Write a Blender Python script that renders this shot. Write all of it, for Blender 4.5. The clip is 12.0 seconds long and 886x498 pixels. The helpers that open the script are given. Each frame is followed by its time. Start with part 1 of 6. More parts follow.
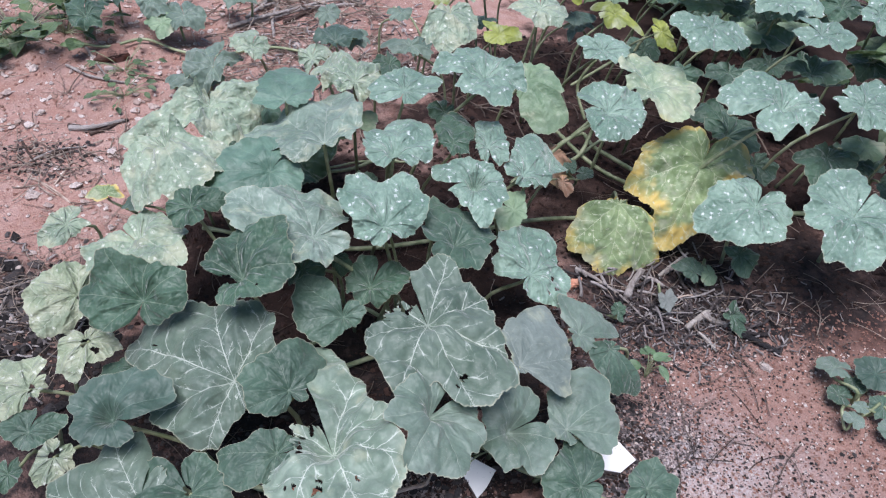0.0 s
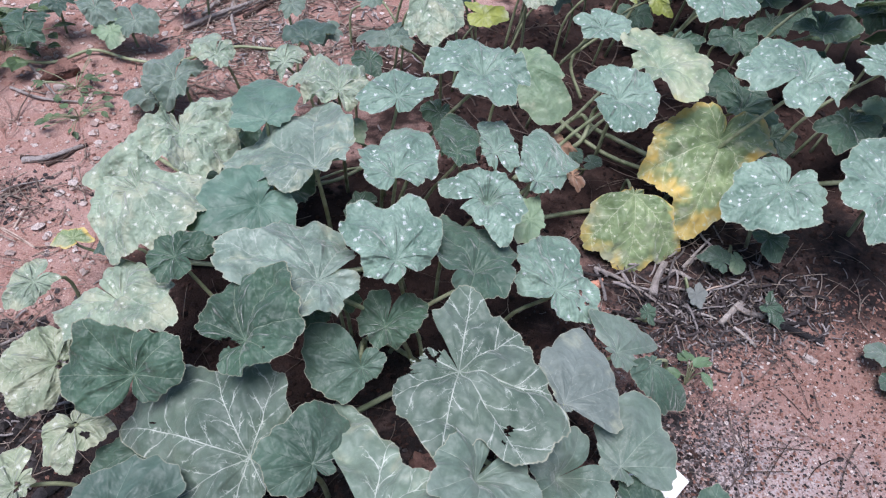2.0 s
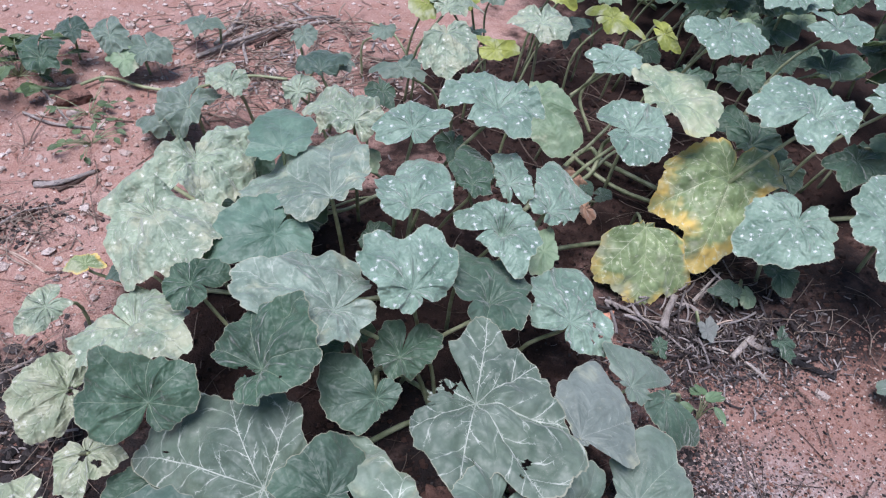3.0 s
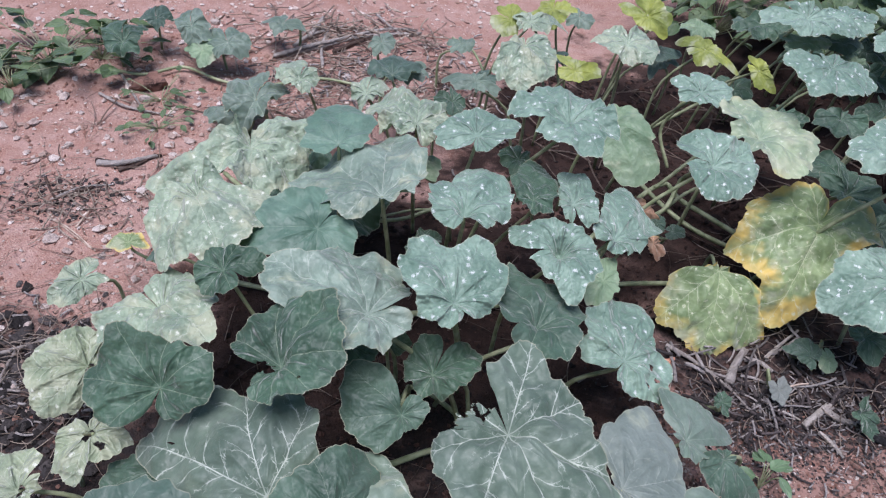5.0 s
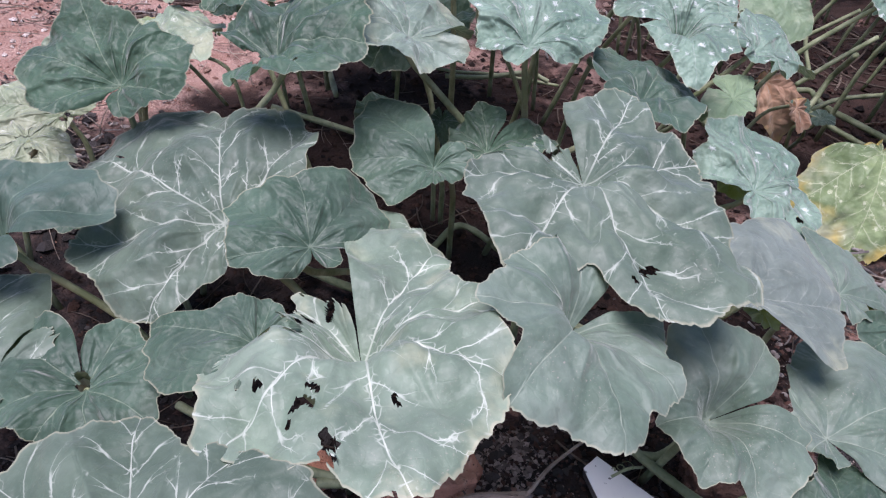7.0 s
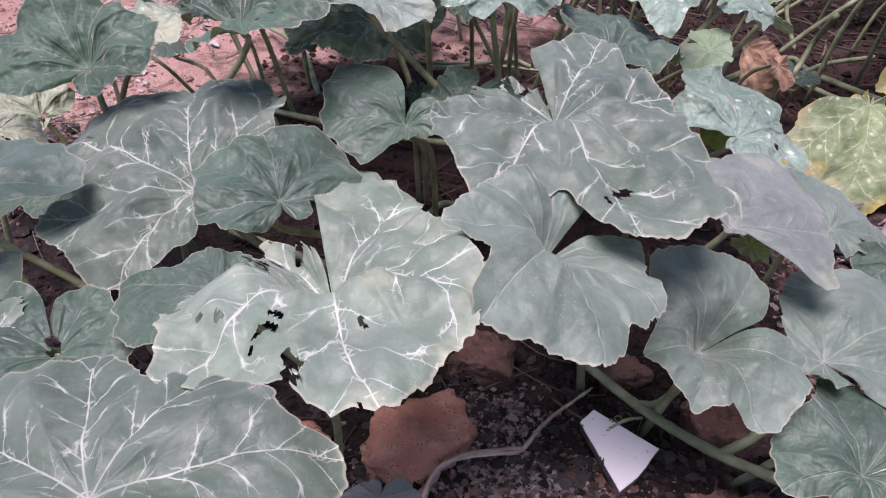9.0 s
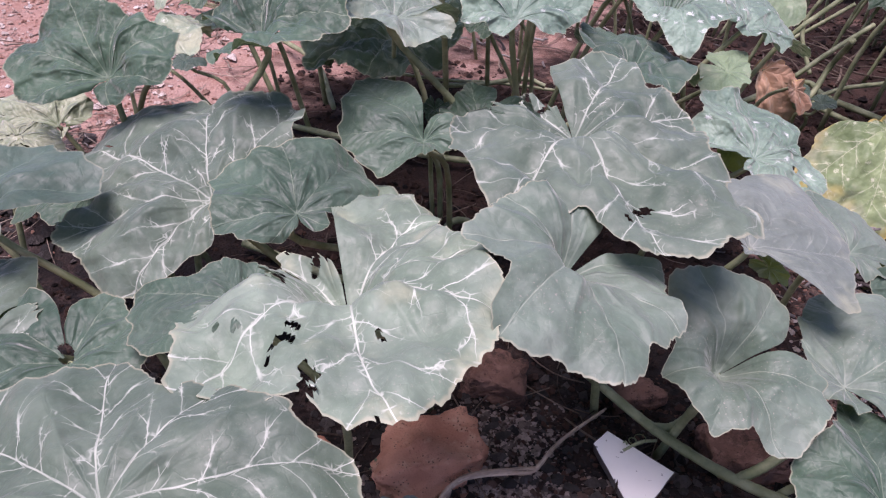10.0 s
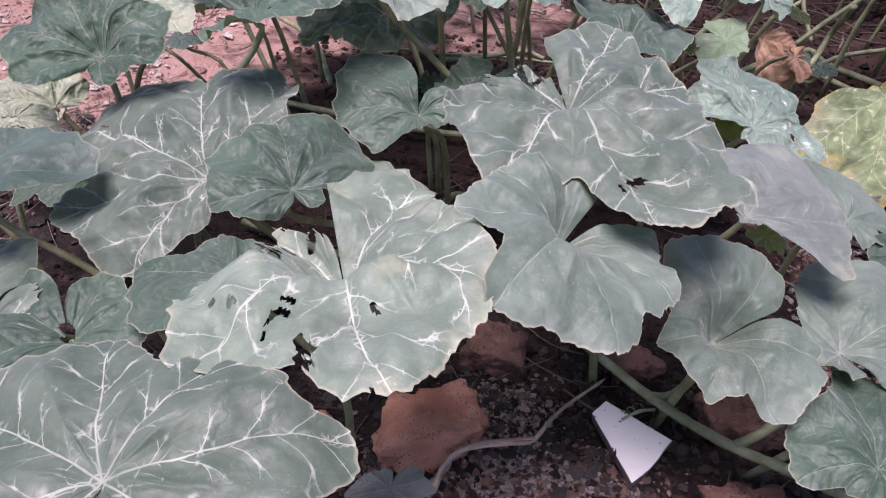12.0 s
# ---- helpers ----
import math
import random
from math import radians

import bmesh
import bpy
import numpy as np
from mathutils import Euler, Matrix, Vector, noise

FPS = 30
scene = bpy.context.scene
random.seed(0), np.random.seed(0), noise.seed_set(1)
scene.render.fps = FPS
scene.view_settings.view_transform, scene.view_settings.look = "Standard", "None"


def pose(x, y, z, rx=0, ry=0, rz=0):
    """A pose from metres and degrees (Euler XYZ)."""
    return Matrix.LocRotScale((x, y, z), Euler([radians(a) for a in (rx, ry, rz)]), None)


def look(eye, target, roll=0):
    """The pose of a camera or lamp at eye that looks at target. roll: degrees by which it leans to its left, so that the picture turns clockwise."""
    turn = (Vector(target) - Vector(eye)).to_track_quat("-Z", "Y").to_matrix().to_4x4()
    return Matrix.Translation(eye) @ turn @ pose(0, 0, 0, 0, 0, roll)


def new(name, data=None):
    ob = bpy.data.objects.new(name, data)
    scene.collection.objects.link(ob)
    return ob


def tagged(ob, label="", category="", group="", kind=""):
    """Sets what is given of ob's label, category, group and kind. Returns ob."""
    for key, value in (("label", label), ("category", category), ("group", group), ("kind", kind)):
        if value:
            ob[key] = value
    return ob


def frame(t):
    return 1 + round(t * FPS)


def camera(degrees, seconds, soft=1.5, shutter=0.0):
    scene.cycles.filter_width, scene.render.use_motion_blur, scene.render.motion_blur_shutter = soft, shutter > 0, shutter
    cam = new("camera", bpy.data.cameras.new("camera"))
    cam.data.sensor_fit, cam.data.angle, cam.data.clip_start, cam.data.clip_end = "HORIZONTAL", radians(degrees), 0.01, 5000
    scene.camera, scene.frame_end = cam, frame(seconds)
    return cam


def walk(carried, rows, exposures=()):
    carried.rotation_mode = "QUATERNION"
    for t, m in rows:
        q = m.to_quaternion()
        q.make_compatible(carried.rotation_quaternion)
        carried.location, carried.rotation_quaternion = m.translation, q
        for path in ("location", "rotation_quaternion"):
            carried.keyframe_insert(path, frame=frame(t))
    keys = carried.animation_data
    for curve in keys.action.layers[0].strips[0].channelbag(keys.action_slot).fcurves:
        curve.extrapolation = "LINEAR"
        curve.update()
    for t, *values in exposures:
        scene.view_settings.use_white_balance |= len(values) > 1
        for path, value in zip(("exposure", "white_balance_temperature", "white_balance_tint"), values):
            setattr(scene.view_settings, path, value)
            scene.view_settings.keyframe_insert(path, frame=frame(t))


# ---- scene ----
cam = camera(62.32, 12.0, soft=1.2)
ROWS = [
    (0.0, 0.0231, 0.0827, 1.5215, -3.78, -42.82, 6.01),
    (0.5, 0.0531, 0.1422, 1.5209, -0.54, -40.58, 6.00),
    (1.0, 0.0837, 0.2189, 1.5157, 4.30, -42.46, 6.31),
    (1.5, 0.0351, 0.2823, 1.5139, -0.34, -43.62, 3.82),
    (2.0, -0.0629, 0.3091, 1.4951, -6.98, -45.53, 2.87),
    (2.5, -0.1030, 0.3139, 1.4900, -6.50, -44.70, 3.53),
    (3.0, -0.1030, 0.3134, 1.4982, -7.15, -43.26, 3.76),
    (4.8, -0.0948, 0.3735, 1.4181, -8.42, -41.66, 8.30),
    (5.0, -0.0632, 0.3667, 1.3870, -0.07, -40.94, 5.38),
    (5.5, 0.0048, 0.3881, 1.1853, 8.49, -45.07, 4.29),
    (5.8, 0.0069, 0.4011, 1.0026, 10.24, -41.80, 2.04),
    (6.0, 0.0064, 0.3792, 0.8755, 12.76, -37.37, 0.67),
    (6.4, 0.0183, 0.3686, 0.7802, 14.07, -39.40, 1.46),
    (6.5, 0.0203, 0.3757, 0.7992, 14.30, -39.76, 1.83),
    (7.0, 0.0379, 0.3741, 0.7917, 8.79, -37.59, 7.76),
    (7.2, 0.0549, 0.3660, 0.7557, 6.45, -37.95, 8.77),
    (8.8, 0.0874, 0.3498, 0.7164, 10.36, -36.55, 2.77),
    (9.0, 0.0882, 0.3452, 0.7154, 9.88, -35.55, 3.23),
    (9.5, 0.0813, 0.3538, 0.7094, 7.67, -36.01, 5.01),
    (10.0, 0.0789, 0.3453, 0.7088, 10.72, -34.13, 3.94),
    (10.5, 0.0886, 0.3471, 0.7171, 12.61, -34.28, 3.06),
    (11.0, 0.0946, 0.3474, 0.7115, 11.07, -35.14, 2.54),
    (11.5, 0.0864, 0.3395, 0.7191, 10.99, -34.58, 4.13),
    (12.0, 0.0882, 0.3431, 0.7090, 10.98, -35.99, 2.83),
]


def view(x, y, z, yaw, pitch, roll):
    """The pose of a camera that stands at x, y, z: degrees to the left of +y, up and of roll."""
    a, b = radians(yaw), radians(pitch)
    ahead = Vector((-math.sin(a) * math.cos(b), math.cos(a) * math.cos(b), math.sin(b)))
    return look((x, y, z), Vector((x, y, z)) + ahead, roll)


walk(cam, [(t, view(*row)) for t, *row in ROWS], [(0.0, 1.27, 5950.0, 20.0), (3.0, 1.25, 5950.0, 23.0), (5.5, 1.16, 5950.0, 22.0), (6.5, 1.28, 5980.0, 22.0), (7.0, 1.32, 6120.0, 29.0), (9.0, 1.41, 6430.0, 41.0), (12.0, 1.41, 6480.0, 42.0)])

# ---- light: an overcast sky ----
world = bpy.data.worlds.new("overcast")
scene.world = world
world.use_nodes = True
wn = world.node_tree
sky = wn.nodes.new("ShaderNodeTexSky")
sky.sky_type, sky.sun_disc = "NISHITA", False
sky.sun_elevation, sky.sun_rotation = radians(75), radians(205)
sky.air_density, sky.dust_density, sky.ozone_density = 1.0, 1.0, 1.0
wn.links.new(sky.outputs[0], wn.nodes["Background"].inputs[0])
wn.nodes["Background"].inputs[1].default_value = 0.050
sun = new("sun", bpy.data.lights.new("sun", "SUN"))
sun.data.energy, sun.data.angle, sun.data.color = 2.15, radians(36), (1.0, 0.965, 0.935)
sun.matrix_world = look((-0.3 * 5, -0.6 * 5, 2.5 * 5), (0, 0, 0))


# ---- materials ----
class Nodes:
    """A short way to write a node tree."""

    def __init__(self, name):
        self.mat = bpy.data.materials.new(name)
        self.mat.use_nodes = True
        self.tree = self.mat.node_tree
        self.bsdf = self.tree.nodes["Principled BSDF"]
        self.out = self.tree.nodes["Material Output"]

    def put(self, socket, value):
        if isinstance(value, bpy.types.NodeSocket):
            self.tree.links.new(value, socket)
        else:
            socket.default_value = value

    def math(self, op, a, b=0.0, clamp=False):
        n = self.tree.nodes.new("ShaderNodeMath")
        n.operation, n.use_clamp = op, clamp
        self.put(n.inputs[0], a)
        self.put(n.inputs[1], b)
        return n.outputs[0]

    def ramp(self, x, lo, hi, a=0.0, b=1.0):
        """Smooth step of x from lo to hi, giving a to b."""
        n = self.tree.nodes.new("ShaderNodeMapRange")
        n.interpolation_type = "SMOOTHSTEP"
        for i, v in enumerate((x, lo, hi, a, b)):
            self.put(n.inputs[i], v)
        return n.outputs[0]

    def noise(self, at, scale, detail=3.0, rough=0.55, distort=0.0):
        n = self.tree.nodes.new("ShaderNodeTexNoise")
        self.put(n.inputs["Vector"], at)
        n.inputs["Scale"].default_value, n.inputs["Detail"].default_value = scale, detail
        n.inputs["Roughness"].default_value, n.inputs["Distortion"].default_value = rough, distort
        return n.outputs[0]

    def cells(self, at, scale, feature="F1", random=1.0):
        n = self.tree.nodes.new("ShaderNodeTexVoronoi")
        n.feature = feature
        self.put(n.inputs["Vector"], at)
        n.inputs["Scale"].default_value, n.inputs["Randomness"].default_value = scale, random
        return n.outputs["Distance"]

    def mix(self, f, a, b):
        n = self.tree.nodes.new("ShaderNodeMix")
        n.data_type = "RGBA"
        self.put(n.inputs[0], f)
        for i, v in ((6, a), (7, b)):
            self.put(n.inputs[i], (*v, 1) if isinstance(v, tuple) else v)
        return n.outputs[2]

    def tone(self, at, scale):
        """A random value for each grain."""
        n = self.tree.nodes.new("ShaderNodeTexVoronoi")
        self.put(n.inputs["Vector"], at)
        n.inputs["Scale"].default_value = scale
        sep = self.tree.nodes.new("ShaderNodeSeparateColor")
        self.put(sep.inputs[0], n.outputs["Color"])
        return sep.outputs[0]

    def place(self, spread=1.0):
        """The thing's own coordinates, shifted by chance from thing to thing."""
        co = self.tree.nodes.new("ShaderNodeTexCoord")
        info = self.tree.nodes.new("ShaderNodeObjectInfo")
        n = self.tree.nodes.new("ShaderNodeVectorMath")
        n.operation = "ADD"
        self.put(n.inputs[0], co.outputs["Object"])
        self.put(n.inputs[1], self.math("MULTIPLY", info.outputs["Random"], 37.0 * spread))
        self.random = info.outputs["Random"]
        return n.outputs[0]

    def bump(self, height, strength, distance):
        n = self.tree.nodes.new("ShaderNodeBump")
        n.inputs["Strength"].default_value, n.inputs["Distance"].default_value = strength, distance
        self.put(n.inputs["Height"], height)
        self.put(self.bsdf.inputs["Normal"], n.outputs[0])
        return n.outputs[0]

    def done(self, colour, rough, specular=0.35):
        self.put(self.bsdf.inputs["Base Color"], (*colour, 1) if isinstance(colour, tuple) else colour)
        self.put(self.bsdf.inputs["Roughness"], rough)
        self.put(self.bsdf.inputs["Specular IOR Level"], specular)
        return self.mat


def leaf_material(name, low, high, vein, main, side, fleck, yellow=0.0, pale=0.0, dust=0.15, rim=0.0, crinkle=1.0, fuzz=0.4):
    """A squash leaf: two greens, its veins (main and side: how white they are), silver flecks, yellowing from the rim, pale mottling,
    dust, and the fuzz of short hairs that greys it at a low angle."""
    m = Nodes(name)
    at = m.place()
    attr = m.tree.nodes.new("ShaderNodeAttribute")
    attr.attribute_name = "vein"
    sep = m.tree.nodes.new("ShaderNodeSeparateXYZ")
    m.put(sep.inputs[0], attr.outputs["Vector"])
    along, across, edge = sep.outputs
    broad, fine = m.noise(at, 9.0, 3.0), m.noise(at, 60.0, 4.0)
    wander = m.math("SUBTRACT", m.noise(at, 16.0, 1.0), 0.5)
    jitter = m.math("SUBTRACT", m.noise(at, 95.0, 2.0), 0.5)
    colour = m.mix(m.ramp(broad, 0.35, 0.65), tuple(c * 0.9 for c in low), tuple(c * 1.12 for c in high))
    colour = m.mix(m.ramp(fine, 0.35, 0.75, 0.0, 0.3), colour, tuple(c * 0.6 for c in low))
    colour = m.mix(m.ramp(m.noise(at, 190.0, 3.0, 0.7), 0.5, 0.8, 0.0, 0.3), colour, tuple(min(0.6, c * 1.5) for c in high))
    # main veins taper outwards; each bears side veins that bend towards the rim and fork
    thick = m.math("ADD", 0.003, m.math("MULTIPLY", m.math("SUBTRACT", 1.0, edge), 0.0032))
    over = m.math("ABSOLUTE", m.math("ADD", across, m.math("MULTIPLY", jitter, 0.008)))
    ribs = m.ramp(m.math("DIVIDE", over, thick), 0.6, 1.9, 1.0, 0.0)
    side_of = m.tree.nodes.new("ShaderNodeAttribute")
    side_of.attribute_name = "sector"
    part_way = m.math("DIVIDE", across, m.math("ADD", m.math("MULTIPLY", along, 0.435), 0.001))
    lean = m.math("MULTIPLY", across, m.math("ADD", 1.25, m.math("MULTIPLY", across, -1.3)))
    run = m.math("MULTIPLY", m.math("SUBTRACT", along, lean), 3.3)
    phase = m.math("ADD", m.math("ADD", m.math("MULTIPLY", wander, 0.7), m.math("MULTIPLY", jitter, 0.1)), side_of.outputs["Fac"])
    beat = m.math("FRACT", m.math("ADD", m.math("ADD", run, phase), 0.5))
    off = m.math("ABSOLUTE", m.math("SUBTRACT", beat, 0.5))
    fork = m.math("MULTIPLY", m.math("MAXIMUM", m.math("SUBTRACT", part_way, 0.42), 0.0), 0.42)
    split = m.math("ABSOLUTE", m.math("SUBTRACT", off, fork))
    thin = m.math("MAXIMUM", m.math("SUBTRACT", 1.2, part_way), 0.2)
    branch = m.ramp(m.math("DIVIDE", split, thin), 0.006, 0.026, 1.0, 0.0)
    branch = m.math("MULTIPLY", branch, m.math("MULTIPLY", m.ramp(edge, 0.12, 0.25), m.ramp(m.math("ADD", part_way, m.math("MULTIPLY", wander, 0.8)), 0.62, 0.95, 1.0, 0.0)))
    # thin cross veins stand out beside the others like barbs
    bent = m.tree.nodes.new("ShaderNodeVectorMath")
    bent.operation = "ADD"
    m.put(bent.inputs[0], at)
    m.put(bent.inputs[1], m.math("MULTIPLY", m.noise(at, 70.0, 2.0), 0.012))
    net = m.ramp(m.cells(bent.outputs[0], 62.0, "DISTANCE_TO_EDGE"), 0.0, 0.06, 1.0, 0.0)
    halo = m.math("MAXIMUM", m.math("MULTIPLY", m.ramp(split, 0.03, 0.11, 1.0, 0.0), m.ramp(part_way, 0.75, 1.0, 1.0, 0.0)), m.ramp(across, 0.02, 0.06, 1.0, 0.0))
    patchy = m.ramp(m.noise(at, 26.0, 1.0), 0.36, 0.62)
    knot = m.math("MULTIPLY", m.ramp(across, 0.006, 0.026, 1.0, 0.0), m.math("MULTIPLY", m.ramp(off, 0.02, 0.08, 1.0, 0.0), m.ramp(edge, 0.25, 0.4)))
    white = m.math("MULTIPLY", m.math("MULTIPLY", ribs, m.ramp(edge, 0.02, 0.3, 0.55, 1.0)), m.math("ADD", m.math("MULTIPLY", patchy, 0.35 * main), 0.65 * main))
    white = m.math("MAXIMUM", white, m.math("MULTIPLY", m.math("MULTIPLY", branch, side), m.math("ADD", 0.45, m.math("MULTIPLY", patchy, 0.55))))
    white = m.math("MAXIMUM", white, m.math("MULTIPLY", m.math("MULTIPLY", net, m.math("MULTIPLY", m.math("MULTIPLY", halo, patchy), 0.75)), side))
    crotch = m.math("MULTIPLY", m.ramp(m.math("ABSOLUTE", m.math("SUBTRACT", part_way, 0.46)), 0.03, 0.13, 1.0, 0.0), m.math("MULTIPLY", m.ramp(off, 0.015, 0.06, 1.0, 0.0), m.ramp(edge, 0.35, 0.5)))
    white = m.math("MAXIMUM", white, m.math("MULTIPLY", m.math("MAXIMUM", knot, crotch), 0.8 * side))
    if fleck:
        jag = m.tree.nodes.new("ShaderNodeVectorMath")
        jag.operation = "ADD"
        m.put(jag.inputs[0], at)
        m.put(jag.inputs[1], m.math("MULTIPLY", m.noise(at, 150.0, 2.0), 0.006))
        cell = m.cells(jag.outputs[0], 48.0, "F1", 0.85)
        spot = m.ramp(cell, 0.10, 0.19, 1.0, 0.0)
        arms = m.math("MULTIPLY", m.ramp(m.cells(jag.outputs[0], 120.0, "DISTANCE_TO_EDGE"), 0.03, 0.09, 1.0, 0.0), m.ramp(cell, 0.2, 0.34, 1.0, 0.0))
        spot = m.math("MULTIPLY", m.math("MAXIMUM", spot, m.math("MULTIPLY", arms, 0.8)), m.ramp(m.noise(at, 40.0, 1.0), 0.3, 0.44))
        spot = m.math("MULTIPLY", spot, m.ramp(edge, 0.12, 0.3))
        white = m.math("MAXIMUM", white, m.math("MULTIPLY", spot, fleck))
    if yellow:
        turn = m.math("ADD", m.math("MULTIPLY", edge, 0.9), m.math("MULTIPLY", m.math("SUBTRACT", m.noise(at, 11.0, 3.0), 0.5), 0.85))
        colour = m.mix(m.ramp(turn, 1.0 - 0.55 * yellow, 1.25 - 0.55 * yellow), colour, (0.62, 0.46, 0.12))
        colour = m.mix(m.ramp(turn, 1.02, 1.2, 0.0, 0.8 * yellow), colour, (0.30, 0.15, 0.07))
    if pale:
        blot = m.ramp(m.math("ADD", m.noise(at, 17.0, 4.0), m.math("MULTIPLY", edge, 0.1)), 0.62 - 0.25 * pale, 0.85 - 0.2 * pale)
        colour = m.mix(m.math("MULTIPLY", blot, 0.85), colour, (0.40, 0.43, 0.29))
    if rim:
        colour = m.mix(m.ramp(edge, 0.98, 0.993, 0.0, rim), colour, (0.44, 0.42, 0.29))
    dusty = m.ramp(m.noise(at, 14.0, 5.0, 0.7), 0.35, 0.8, 0.0, 2.0 * dust)
    colour = m.mix(dusty, colour, (0.24, 0.29, 0.25))
    grit = m.math("MULTIPLY", m.ramp(m.noise(at, 420.0, 2.0), 0.64, 0.7), m.ramp(m.noise(at, 8.0, 2.0), 0.45, 0.7))
    colour = m.mix(m.math("MULTIPLY", grit, 1.6 * dust), colour, (0.46, 0.40, 0.35))
    colour = m.mix(m.math("MULTIPLY", white, 0.92), colour, vein)
    # relief: the blade bulges between sunk veins
    pillow = m.math("ADD", m.math("MULTIPLY", m.ramp(split, 0.0, 0.34), 0.22), m.math("MULTIPLY", m.ramp(part_way, 0.0, 0.45), 0.4))
    pillow = m.math("MULTIPLY", pillow, m.math("MULTIPLY", m.ramp(edge, 0.05, 0.3), m.ramp(part_way, 0.7, 1.0, 1.0, 0.0)))
    swell = m.math("ADD", m.math("MULTIPLY", m.noise(at, 40.0, 2.0, 0.45), 1.7), pillow)
    swell = m.math("ADD", swell, m.math("ADD", m.math("MULTIPLY", net, -0.03), m.math("MULTIPLY", m.noise(at, 260.0, 3.0), 0.09)))
    nrm = m.bump(swell, min(1.0, 0.55 * crinkle), 0.006 * max(1.0, crinkle))
    m.done(colour, m.ramp(fine, 0.3, 0.7, 0.45, 0.62), 0.4)
    m.bsdf.inputs["Sheen Weight"].default_value = fuzz
    m.bsdf.inputs["Sheen Roughness"].default_value = 0.4
    m.put(m.bsdf.inputs["Sheen Tint"], (0.88, 0.94, 0.86, 1.0))
    glow = m.tree.nodes.new("ShaderNodeBsdfTranslucent")
    m.put(glow.inputs[0], m.mix(0.65, colour, (0.16, 0.26, 0.03)))
    m.put(glow.inputs[1], nrm)
    both = m.tree.nodes.new("ShaderNodeMixShader")
    m.put(both.inputs[0], 0.13)
    m.put(both.inputs[1], m.bsdf.outputs[0])
    m.put(both.inputs[2], glow.outputs[0])
    m.put(m.out.inputs[0], both.outputs[0])
    return m.mat


WHITE = (0.64, 0.70, 0.60)
